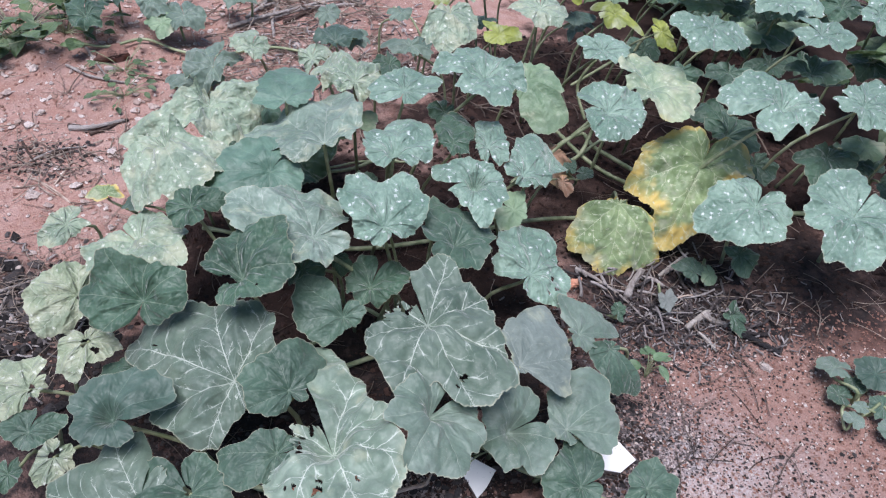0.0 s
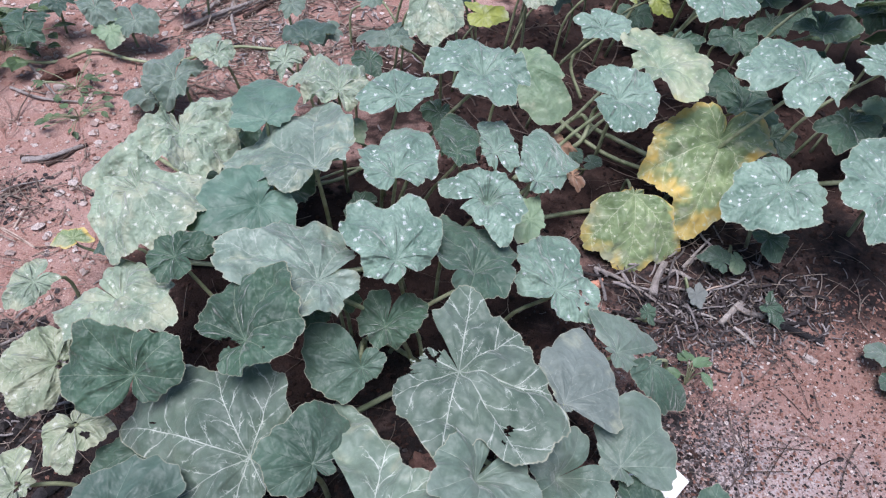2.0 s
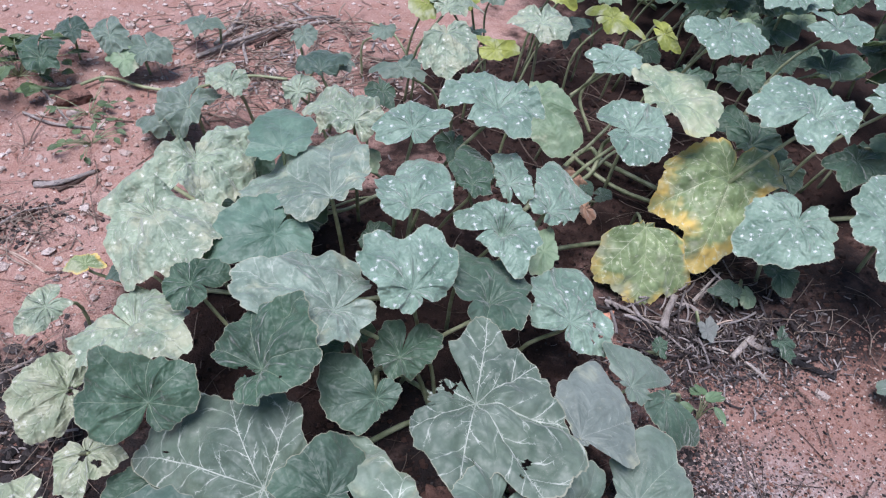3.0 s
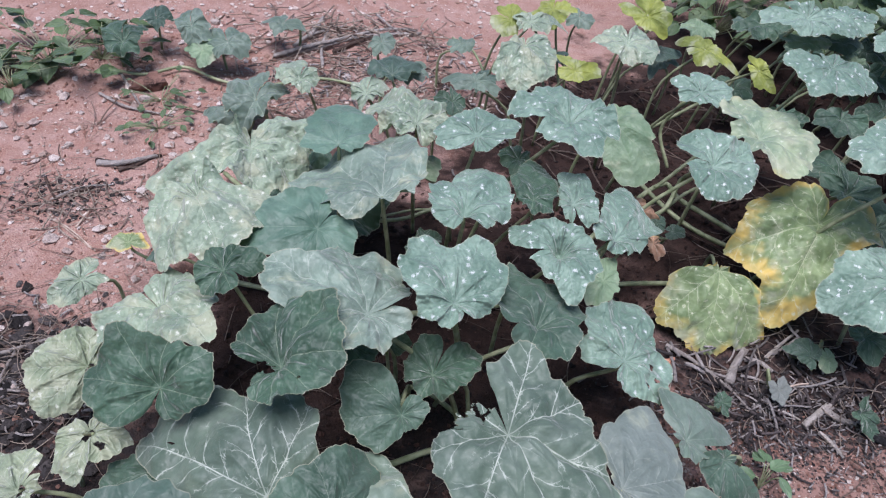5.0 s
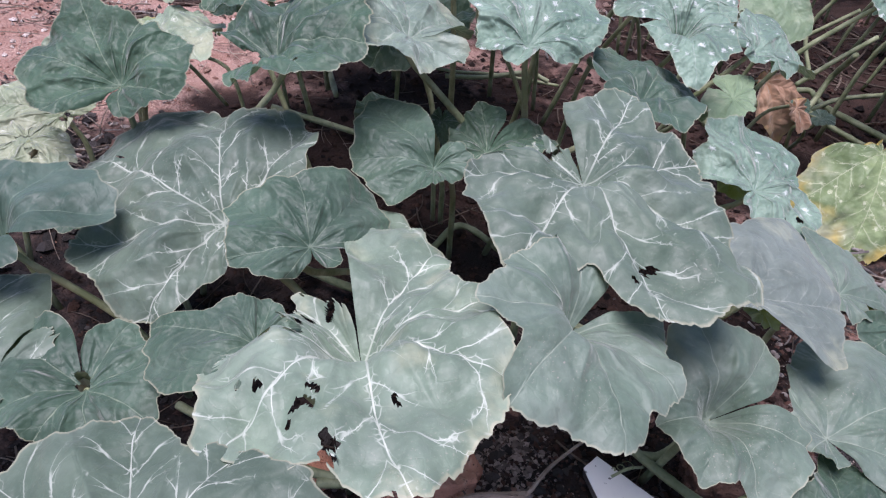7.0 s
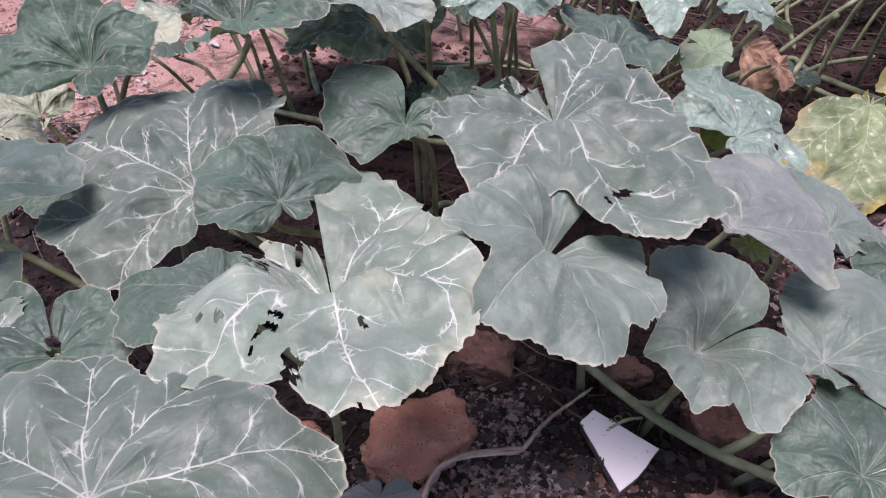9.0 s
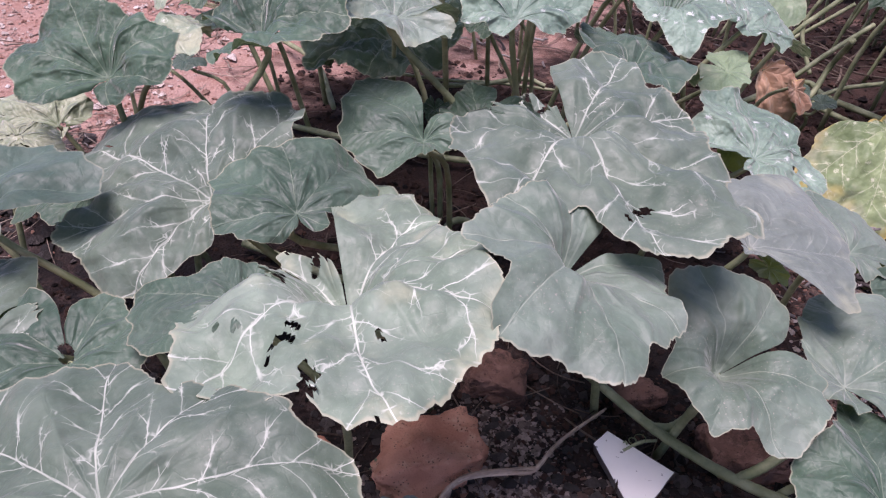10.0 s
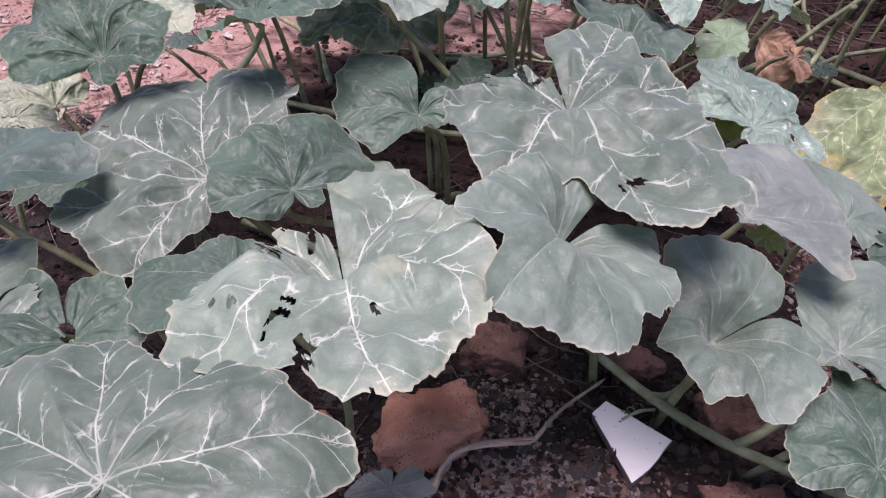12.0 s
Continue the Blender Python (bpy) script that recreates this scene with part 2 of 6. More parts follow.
# kind: material, droop, fold, cup, ruffle, words
KINDS = {
    "pv": (leaf_material("leaf_pale_veined", (0.160, 0.232, 0.165), (0.219, 0.297, 0.218), WHITE, 0.85, 0.85, 0.0, pale=0.15, dust=0.2, rim=0.5), 0.10, 0.05, 0.05, 0.075, "pale grey-green leaf with white veins and insect holes"),
    "pf": (leaf_material("leaf_pale_plain", (0.150, 0.222, 0.165), (0.212, 0.292, 0.224), WHITE, 0.45, 0.32, 0.25, pale=0.15, dust=0.2, rim=0.4, crinkle=1.3), 0.10, 0.05, 0.05, 0.09, "pale grey-green leaf with a wavy rim"),
    "gv": (leaf_material("leaf_veined", (0.080, 0.127, 0.089), (0.114, 0.162, 0.116), WHITE, 0.7, 0.68, 0.0, dust=0.16, rim=0.45), 0.14, 0.03, 0.05, 0.075, "large grey-green leaf with branching white veins"),
    "gr": (leaf_material("leaf_dusty", (0.104, 0.163, 0.117), (0.143, 0.204, 0.153), (0.42, 0.48, 0.38), 0.5, 0.1, 0.0, dust=0.3, rim=0.5), 0.12, 0.06, 0.08, 0.075, "dusty grey-green leaf"),
    "gy": (leaf_material("leaf_grey", (0.130, 0.170, 0.143), (0.169, 0.208, 0.180), (0.40, 0.44, 0.38), 0.8, 0.4, 0.0, pale=0.2, dust=0.3, rim=0.3), 0.10, 0.06, 0.06, 0.03, "dull grey leaf under dust"),
    "gd": (leaf_material("leaf_green", (0.041, 0.086, 0.055), (0.063, 0.117, 0.077), (0.36, 0.44, 0.32), 0.45, 0.14, 0.08, dust=0.1, rim=0.5, crinkle=1.2), 0.10, 0.05, 0.14, 0.09, "blue-green leaf with a scalloped rim"),
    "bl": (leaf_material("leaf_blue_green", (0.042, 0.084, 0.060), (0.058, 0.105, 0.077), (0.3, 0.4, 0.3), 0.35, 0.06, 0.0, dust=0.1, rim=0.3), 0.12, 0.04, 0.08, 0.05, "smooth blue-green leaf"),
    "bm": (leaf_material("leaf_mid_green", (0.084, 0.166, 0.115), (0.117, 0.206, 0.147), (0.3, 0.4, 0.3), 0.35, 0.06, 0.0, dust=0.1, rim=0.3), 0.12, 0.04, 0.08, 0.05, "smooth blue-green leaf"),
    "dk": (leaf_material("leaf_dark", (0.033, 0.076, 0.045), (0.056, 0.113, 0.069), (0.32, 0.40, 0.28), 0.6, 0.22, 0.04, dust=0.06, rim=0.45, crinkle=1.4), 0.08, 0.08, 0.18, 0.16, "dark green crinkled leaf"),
    "sp": (leaf_material("leaf_spotted", (0.142, 0.244, 0.177), (0.215, 0.322, 0.241), (0.72, 0.78, 0.74), 0.2, 0.12, 0.85, dust=0.12, rim=0.45, crinkle=1.6), 0.12, 0.04, 0.10, 0.08, "blue-green leaf flecked with silver spots"),
    "pa": (leaf_material("leaf_pale", (0.209, 0.293, 0.199), (0.287, 0.371, 0.256), (0.66, 0.70, 0.58), 0.4, 0.4, 0.9, pale=0.4, dust=0.16, rim=0.4, crinkle=1.6), 0.18, 0.04, 0.12, 0.13, "pale yellow-green mottled leaf"),
    "pl": (leaf_material("leaf_bleached", (0.198, 0.262, 0.158), (0.275, 0.332, 0.203), (0.66, 0.70, 0.58), 0.4, 0.4, 0.9, yellow=0.08, pale=0.65, dust=0.16, rim=0.4, crinkle=1.6), 0.18, 0.04, 0.12, 0.13, "bleached yellow-green leaf with torn spots"),
    "gn": (leaf_material("leaf_plain_green", (0.138, 0.230, 0.127), (0.207, 0.299, 0.172), (0.36, 0.42, 0.26), 0.35, 0.15, 0.1, pale=0.08, dust=0.12, rim=0.3), 0.12, 0.03, 0.05, 0.06, "drooping green leaf"),
    "yg": (leaf_material("leaf_yellow_green", (0.206, 0.303, 0.194), (0.315, 0.387, 0.230), (0.6, 0.66, 0.5), 0.4, 0.3, 0.7, yellow=0.22, pale=0.4, dust=0.12), 0.12, 0.05, 0.06, 0.08, "yellowing green leaf with silver spots"),
    "ye": (leaf_material("leaf_yellow", (0.165, 0.245, 0.105), (0.245, 0.325, 0.150), (0.62, 0.66, 0.46), 0.6, 0.75, 0.85, yellow=0.55, pale=0.15, dust=0.06), 0.16, 0.04, 0.08, 0.10, "withering yellow leaf with a brown rim"),
}
KINDS["yb"] = (leaf_material("leaf_lime", (0.188, 0.237, 0.044), (0.300, 0.338, 0.062), (0.4, 0.42, 0.16), 0.4, 0.15, 0.0, pale=0.2, dust=0.04), 0.15, 0.12, 0.05, 0.08, "yellow-green curled leaf seen from below")
KINDS["dd"] = (leaf_material("leaf_dead", (0.40, 0.21, 0.13), (0.62, 0.40, 0.26), (0.4, 0.26, 0.15), 0.4, 0.2, 0.0, yellow=0.3, dust=0.1), 0.25, 0.3, 0.1, 0.35, "dead brown crumpled leaf")
KINDS["da"] = (leaf_material("leaf_ashen", (0.12, 0.14, 0.125), (0.19, 0.205, 0.185), (0.34, 0.37, 0.36), 0.3, 0.5, 0.0, dust=0.3), 0.05, 0.02, 0.05, 0.06, "dried grey leaf lying on the soil")


def stem_material(name, low, high, rough=0.5):
    m = Nodes(name)
    at = m.place()
    colour = m.mix(m.ramp(m.noise(at, 30.0, 4.0), 0.3, 0.7), low, high)
    colour = m.mix(m.ramp(m.noise(at, 130.0, 3.0), 0.5, 0.8, 0.0, 0.5), colour, tuple(c * 0.45 for c in low))
    m.bump(m.noise(at, 260.0, 3.0), 0.5, 0.002)
    return m.done(colour, rough, 0.4)


GREEN_STEM = stem_material("green_stem", (0.16, 0.195, 0.095), (0.32, 0.35, 0.21))
DRY_STEM = stem_material("dry_stem", (0.24, 0.175, 0.135), (0.52, 0.42, 0.34), 0.8)


def soil_material():
    """Red earth with gravel grains, ash and charcoal dust in patches, and the shade under the plants in its colour."""
    m = Nodes("red_soil")
    co = m.tree.nodes.new("ShaderNodeTexCoord").outputs["Object"]
    sep = m.tree.nodes.new("ShaderNodeSeparateXYZ")
    m.put(sep.inputs[0], co)
    x, y = sep.outputs[0], sep.outputs[1]
    big, mid, fine = m.noise(co, 1.7, 4.0), m.noise(co, 14.0, 5.0, 0.6), m.noise(co, 120.0, 5.0, 0.7)
    colour = m.mix(m.ramp(big, 0.3, 0.7), (0.345, 0.212, 0.175), (0.435, 0.287, 0.243))
    colour = m.mix(m.ramp(mid, 0.35, 0.7, 0.0, 0.6), colour, (0.27, 0.125, 0.085))
    grain = m.cells(co, 190.0)
    colour = m.mix(m.ramp(fine, 0.5, 0.72, 0.0, 0.7), colour, (0.52, 0.36, 0.28))
    colour = m.mix(m.ramp(m.noise(co, 70.0, 4.0, 0.7), 0.58, 0.7, 0.0, 0.25), colour, (0.10, 0.055, 0.045))
    sand = m.tone(co, 330.0)
    patch = m.ramp(m.noise(co, 5.0, 4.0, 0.6), 0.35, 0.65, 0.35, 1.0)
    colour = m.mix(m.math("MULTIPLY", m.ramp(sand, 0.78, 0.86, 0.0, 0.55), patch), colour, (0.58, 0.44, 0.36))
    colour = m.mix(m.math("MULTIPLY", m.ramp(sand, 0.1, 0.2, 0.4, 0.0), patch), colour, (0.12, 0.07, 0.055))

    def blot(cx, cy, rx, ry, lo=0.75, hi=1.15):
        dx = m.math("DIVIDE", m.math("SUBTRACT", x, cx), rx)
        dy = m.math("DIVIDE", m.math("SUBTRACT", y, cy), ry)
        d = m.math("SQRT", m.math("ADD", m.math("MULTIPLY", dx, dx), m.math("MULTIPLY", dy, dy)))
        return m.ramp(m.math("ADD", d, m.math("MULTIPLY", m.math("SUBTRACT", m.noise(co, 6.0, 5.0, 0.65), 0.5), 1.6)), lo, hi, 1.0, 0.0)

    burnt = m.math("MAXIMUM", blot(0.0, 0.8, 0.75, 0.6), blot(-1.0, 1.32, 0.3, 0.3))
    burnt = m.math("MAXIMUM", burnt, blot(-0.72, 1.1, 0.35, 0.32))
    # under the right plant: black chips and the plant's shade, as soil colour
    burnt = m.math("MAXIMUM", burnt, blot(0.97, 1.62, 0.55, 0.22))
    worn = blot(1.25, 1.25, 0.7, 0.5)
    colour = m.mix(m.math("MULTIPLY", worn, m.ramp(mid, 0.3, 0.7, 0.8, 0.4)), colour, (0.25, 0.15, 0.12))
    # shade under and between the plants, put into the soil colour
    bed_shade = m.math("MAXIMUM", blot(-0.15, 1.35, 0.72, 1.1), blot(1.15, 2.22, 1.4, 0.72, 0.45, 1.3))
    bed_shade = m.math("MAXIMUM", bed_shade, blot(1.75, 3.1, 1.25, 1.0))
    bed_shade = m.math("MAXIMUM", bed_shade, blot(0.8, 2.6, 0.95, 0.7))
    # a darker brown patch of soil at the right, fading outwards
    brown_patch = blot(1.42, 1.50, 0.42, 0.26, 0.4, 1.3)
    colour = m.mix(m.math("MULTIPLY", brown_patch, m.ramp(mid, 0.3, 0.7, 0.9, 0.7)), colour, (0.085, 0.045, 0.036))
    colour = m.mix(m.math("MULTIPLY", bed_shade, m.ramp(mid, 0.3, 0.7, 0.99, 0.9)), colour, (0.024, 0.014, 0.011))
    ash = m.math("MAXIMUM", blot(0.75, 0.98, 0.3, 0.2, 0.2, 1.5), blot(0.08, 0.86, 0.15, 0.08, 0.4, 1.3))
    colour = m.mix(m.math("MULTIPLY", burnt, m.ramp(m.noise(co, 38.0, 4.0, 0.7), 0.36, 0.6, 0.6, 0.99)), colour, (0.020, 0.017, 0.017))
    cinder = m.math("MULTIPLY", burnt, m.ramp(m.noise(co, 11.0, 4.0, 0.65), 0.52, 0.68, 0.0, 0.55))
    colour = m.mix(cinder, colour, (0.15, 0.10, 0.085))
    colour = m.mix(m.math("MULTIPLY", ash, m.ramp(fine, 0.4, 0.6, 0.3, 0.9)), colour, (0.47, 0.42, 0.405))
    coal = m.math("MAXIMUM", blot(0.62, 1.14, 0.18, 0.2), blot(0.78, 1.46, 0.3, 0.15))
    colour = m.mix(m.math("MULTIPLY", coal, m.ramp(m.tone(co, 210.0), 0.55, 0.62, 0.0, 0.6)), colour, (0.035, 0.032, 0.034))
    h = m.math("ADD", m.math("MULTIPLY", fine, 0.6), m.math("ADD", m.math("MULTIPLY", mid, 1.2), m.math("MULTIPLY", grain, -0.4)))
    m.bump(h, 0.9, 0.012)
    return m.done(colour, 0.93, 0.2)


# ---- ground ----
def rise(x, y):
    """Height of the earth."""
    far = max(0.0, math.hypot(x, y - 1.2) - 3.0)
    z = 0.03 * noise.noise((x * 0.9, y * 0.9, 3.1)) + 0.014 * noise.noise((x * 4.1, y * 4.1, 7.7)) + 0.006 * noise.noise((x * 13, y * 13, 1.2))
    bank = 0.025 * (1 + math.tanh((x - 1.02) * 4.5)) * (1 + math.tanh((y - 1.35) * 4.5))
    return z + bank * math.exp(-far) - 0.01


def mesh_ob(name, verts, faces, material, parent=None, smooth=True):
    me = bpy.data.meshes.new(name)
    me.from_pydata(verts, [], faces)
    me.materials.append(material)
    me.polygons.foreach_set("use_smooth", [smooth] * len(me.polygons))
    me.update()
    ob = new(name, me)
    ob.parent = parent
    return ob


def make_ground():
    def lines(lo, hi, step, far):
        mid = [lo + i * step for i in range(int((hi - lo) / step) + 1)]
        out = [step * 1.35 ** k for k in range(1, 60)]
        left, right, a, b = [], [], lo, hi
        for s in out:
            a, b = a - s, b + s
            if b > far:
                break
            left.append(a)
            right.append(b)
        return left[::-1] + mid + right

    xs, ys = lines(-2.3, 2.3, 0.016, 400), lines(-0.2, 3.6, 0.016, 400)
    verts = [(x, y, rise(x, y)) for y in ys for x in xs]
    w = len(xs)
    faces = [(j * w + i, j * w + i + 1, (j + 1) * w + i + 1, (j + 1) * w + i) for j in range(len(ys) - 1) for i in range(w - 1)]
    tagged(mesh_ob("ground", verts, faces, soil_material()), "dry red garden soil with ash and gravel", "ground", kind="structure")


make_ground()


# ---- squash plants ----
def tube(points, radii, sides=7):
    """Verts and faces of a round stem through the points."""
    pts = [Vector(p) for p in points]
    verts, faces = [], []
    side = Vector((1, 0, 0))
    for i, p in enumerate(pts):
        along = (pts[min(i + 1, len(pts) - 1)] - pts[max(i - 1, 0)]).normalized()
        side = (side - along * side.dot(along))
        side = side.normalized() if side.length > 1e-4 else along.orthogonal().normalized()
        up = along.cross(side)
        for k in range(sides):
            a = 2 * math.pi * k / sides
            verts.append(p + radii[i] * (math.cos(a) * side + math.sin(a) * up))
    for i in range(len(pts) - 1):
        for k in range(sides):
            faces.append((i * sides + k, i * sides + (k + 1) % sides, (i + 1) * sides + (k + 1) % sides, (i + 1) * sides + k))
    faces += [tuple(range(sides))[::-1], tuple(range(len(verts) - sides, len(verts)))]
    return verts, faces


def glide(points, n):
    """n points on a smooth curve through the given ones."""
    p = [Vector(q) for q in points]
    p = [2 * p[0] - p[1]] + p + [2 * p[-1] - p[-2]]
    out = []
    for k in range(n):
        s = k / (n - 1) * (len(p) - 3)
        i = min(int(s), len(p) - 4)
        t = s - i
        a, b, c, d = p[i:i + 4]
        out.append(0.5 * (2 * b + (c - a) * t + (2 * a - 5 * b + 4 * c - d) * t * t + (3 * b - a - 3 * c + d) * t ** 3))
    return out


VEINS = (0, 45, 92, 140)
SPOKES = (-166, -144, -120, -96, -72, -48, -24, 0, 24, 48, 72, 96, 120, 144, 166)
leaf_count = 0


def blade(reach, droop, fold, cup, ruffle, holes, ragged, crease, notch, seed):
    """The mesh of a lobed leaf round its stalk: +y is the tip, z the upper side. reach: how far the rim lies from the stalk
    along the spokes. holes: (degrees, part of the way out, radius in metres). crease: (degrees, depth) of a fold from the stalk outwards.
    notch: how wide the gap behind the stalk is, in degrees."""
    rnd = random.Random(seed)
    size = sum(reach) / len(reach)
    quilt = 0.015 + 0.6 * ruffle
    lobes = rnd.uniform(0.028, 0.06)
    STEP, RINGS = (1, 46) if holes or ragged else (1, 30) if size > 0.09 else (2, 22)
    knots = [-181, *SPOKES, 181]
    vals = [reach[0], *reach, reach[-1]]
    angles = list(range(-178, 179, STEP))
    ph = [rnd.uniform(0, 6.28) for _ in range(6)]
    rim = []
    for a in angles:
        k = max(i for i in range(len(knots) - 1) if knots[i] <= a)
        t = (a - knots[k]) / (knots[k + 1] - knots[k])
        t = t * t * (3 - 2 * t)
        r = vals[k] * (1 - t) + vals[k + 1] * t
        near = min(abs(abs(a) - v) for v in VEINS)
        r *= 1.0 + lobes * math.cos(math.pi * near / 23.5) + 0.016 * math.sin(a * 0.37 + ph[4])
        r *= 1 + 0.014 * math.sin(a * 0.31 + ph[0]) + 0.016 * ((a + 400 + 3 * math.sin(a * 0.11 + ph[5])) % 6) / 6 + 0.022 * noise.noise((a * 0.22, seed, 0.7)) + 0.010 * noise.noise((a * 0.9, seed, 3.7))
        shut = min(1.0, max(0.0, (180 - abs(a)) / notch))
        r *= 0.16 + 0.84 * math.sqrt(shut)
        if ragged and ragged[0] < a < ragged[1]:
            r *= 0.88 + 0.16 * noise.noise((a * 0.14, seed, 2.2)) + 0.08 * noise.noise((a * 0.6, seed, 5.2))
        rim.append(r)
    verts, vein, sector = [(0, 0, 0)], [(0.0, 0.0, 0.0)], [0.0]
    for a, r in zip(angles, rim):
        rad = radians(a)
        sx, cy = math.sin(rad), math.cos(rad)
        near = min(VEINS, key=lambda v: abs(abs(a) - v))
        da = radians(abs(abs(a) - near))
        half = (VEINS.index(near) * 4 + (2 if a < 0 else 0) + (1 if abs(a) > near else 0)) * 0.381 % 1.0
        for j in range(1, RINGS + 1):
            f = (j / RINGS) ** 0.9
            rad = radians(a) + 0.13 * f * noise.noise((a * 0.017, seed, 1.3 * f)) * min(1.0, (180 - abs(a)) / 20.0)
            sx, cy = math.sin(rad), math.cos(rad)
            d = r * f
            q = d / size
            z = size * (cup * (1 - math.exp(-(q / 0.28) ** 2)) - droop * q * q)
            z += 0.06 * size * (1 - math.exp(-(q / 0.13) ** 2))
            z += fold * abs(d * sx) - fold * size * 0.35
            z += ruffle * size * f ** 2.5 * (math.sin(3 * rad + ph[1]) * 0.8 + math.sin(7 * rad + ph[2]) * 0.5 + math.sin(13 * rad + ph[3]) * 0.22)
            side, out = q * math.cos(da), q * math.sin(da)
            z += (0.03 + 0.45 * ruffle) * size * min(1, q * 2) * (math.sin(min(1.0, da / 0.41) * math.pi / 2) - 0.5)
            z += 0.3 * quilt * size * min(1, q * 2.5) * (abs(math.sin(math.pi * (3.3 * (side - 0.85 * out) + half))) - 0.5)
            z += 0.13 * size * noise.noise((d * sx * 17 + seed, d * cy * 17, 0.3)) * min(1, q * 3)
            z += quilt * 0.7 * size * noise.noise((d * sx * 48 + seed, d * cy * 48, 4.3)) * min(1, q * 3)
            if crease:
                z -= crease[1] * size * f ** 1.3 * math.exp(-((a - crease[0]) / (6.0 if a > crease[0] else 15.0)) ** 2)
            verts.append((d * sx, d * cy, z))
            vein.append((side, out, f))
            sector.append(half)
    n, faces = len(angles), []
    for i in range(n - 1):
        p, s = 1 + i * RINGS, 1 + (i + 1) * RINGS
        faces.append((0, s, p))
        for j in range(RINGS - 1):
            faces.append((p + j, s + j, s + j + 1, p + j + 1))
    def eaten(x, y, a, part_out, radius):
        """How deep a point lies inside a hole (below 1), and the hole's middle."""
        at = rim[min(n - 1, max(0, int((a + 178) / STEP)))] * part_out
        mx, my = at * math.sin(radians(a)), at * math.cos(radians(a))
        d, w = math.hypot(x - mx, y - my), math.atan2(y - my, x - mx)
        edge = radius * (1 + 0.3 * math.sin(2 * w + a) + 0.22 * math.sin(3 * w + 2.3 * a) + 0.12 * math.sin(7 * w))
        return d / edge, mx, my

    if holes:
        for i, (x, y, z) in enumerate(verts):
            for h in holes:
                deep, mx, my = eaten(x, y, *h)
                if 0.72 < deep < 1.3:
                    verts[i] = (mx + (x - mx) / deep, my + (y - my) / deep, z)
    if holes or ragged:
        kept = []
        for fc in faces:
            cx = sum(verts[v][0] for v in fc) / len(fc)
            cy = sum(verts[v][1] for v in fc) / len(fc)
            gone = any(eaten(cx, cy, *h)[0] < 0.97 for h in holes)
            if ragged and ragged[0] < math.degrees(math.atan2(cx, cy)) < ragged[1] and math.hypot(cx, cy) > 0.3 * size:
                gone |= noise.voronoi((cx * 62, cy * 62, seed * 1.7))[0][0] + 0.12 * noise.noise((cx * 160, cy * 160, 3.3)) < 0.37
            if not gone:
                kept.append(fc)
        faces = kept
    return verts, faces, vein, sector


def plant(label):
    """A squash plant: an Empty on the earth that holds its leaves and vines."""
    return tagged(new("squash_plant"), label, "plant", "squash plants of the patch")


def leaf(of, kind, at, turn, reach, droop=None, fold=None, cup=None, ruffle=None, holes=(), ragged=None, crease=None, notch=17.0, foot=None, stalk=True):
    """One leaf with its stalk, which runs down to the vine."""
    global leaf_count
    leaf_count += 1
    mat, *usual, words = KINDS[kind]
    given = [u if g is None else g for g, u in zip((droop, fold, cup, ruffle), usual)]
    size = sum(reach) / len(reach)
    verts, faces, vein, sector = blade(reach, *given, holes, ragged, crease, notch, leaf_count)
    ob = mesh_ob("leaf", verts, [f[::-1] for f in faces], mat, of)
    ob.data.attributes.new("vein", "FLOAT_VECTOR", "POINT").data.foreach_set("vector", [c for v in vein for c in v])
    ob.data.attributes.new("sector", "FLOAT", "POINT").data.foreach_set("value", sector)
    m = pose(*at, *turn)
    ob.matrix_world = m
    ob["label"] = words
    if stalk:
        top = m @ Vector((0, 0, -0.003))
        back = m.to_3x3() @ Vector((0, -1, 0))
        rnd = random.Random(leaf_count + 500)
        if foot is None:
            lean = 0.35 * at[2] + 0.03
            foot = (at[0] + back.x * lean + rnd.uniform(-0.06, 0.06), at[1] + abs(back.y) * lean * 0.6 + rnd.uniform(0, 0.06))
        low = Vector((foot[0], foot[1], rise(*foot) - 0.01))
        mid = top.lerp(low, 0.5) + back * 0.03 + Vector((rnd.uniform(-0.02, 0.02), rnd.uniform(-0.02, 0.02), 0.03))
        knee = m @ Vector((0, -0.012, -0.03))
        line = glide((low, mid, knee, top), 12)
        inv = m.inverted()
        v, f = tube([inv @ p for p in line], [(0.0058 - 0.0022 * k / 11) * (0.75 + 2.7 * size) for k in range(12)])
        mesh_ob("leaf_stalk", v, f, GREEN_STEM, ob)
    return ob


def vine(of, points, radius, material=GREEN_STEM, name="vine"):
    line = glide([(x, y, (rise(x, y) + z)) for x, y, z in points], 10 * len(points))
    v, f = tube(line, [radius * (1 + 0.15 * noise.noise((k * 0.7, radius * 900, 2))) for k in range(len(line))], 8)
    return mesh_ob(name, v, f, material, of)


front = plant("dusty grey-green squash plant sprawling over burnt soil")
crest = plant("squash plant with silver-spotted leaves heaped on the soil")
right = plant("tall squash plant with upright stalks and yellowing leaves")
left = plant("pale mottled squash plant with withered leaves on bare soil")
far = plant("small sprawling squash shoots at the far edge of the patch")

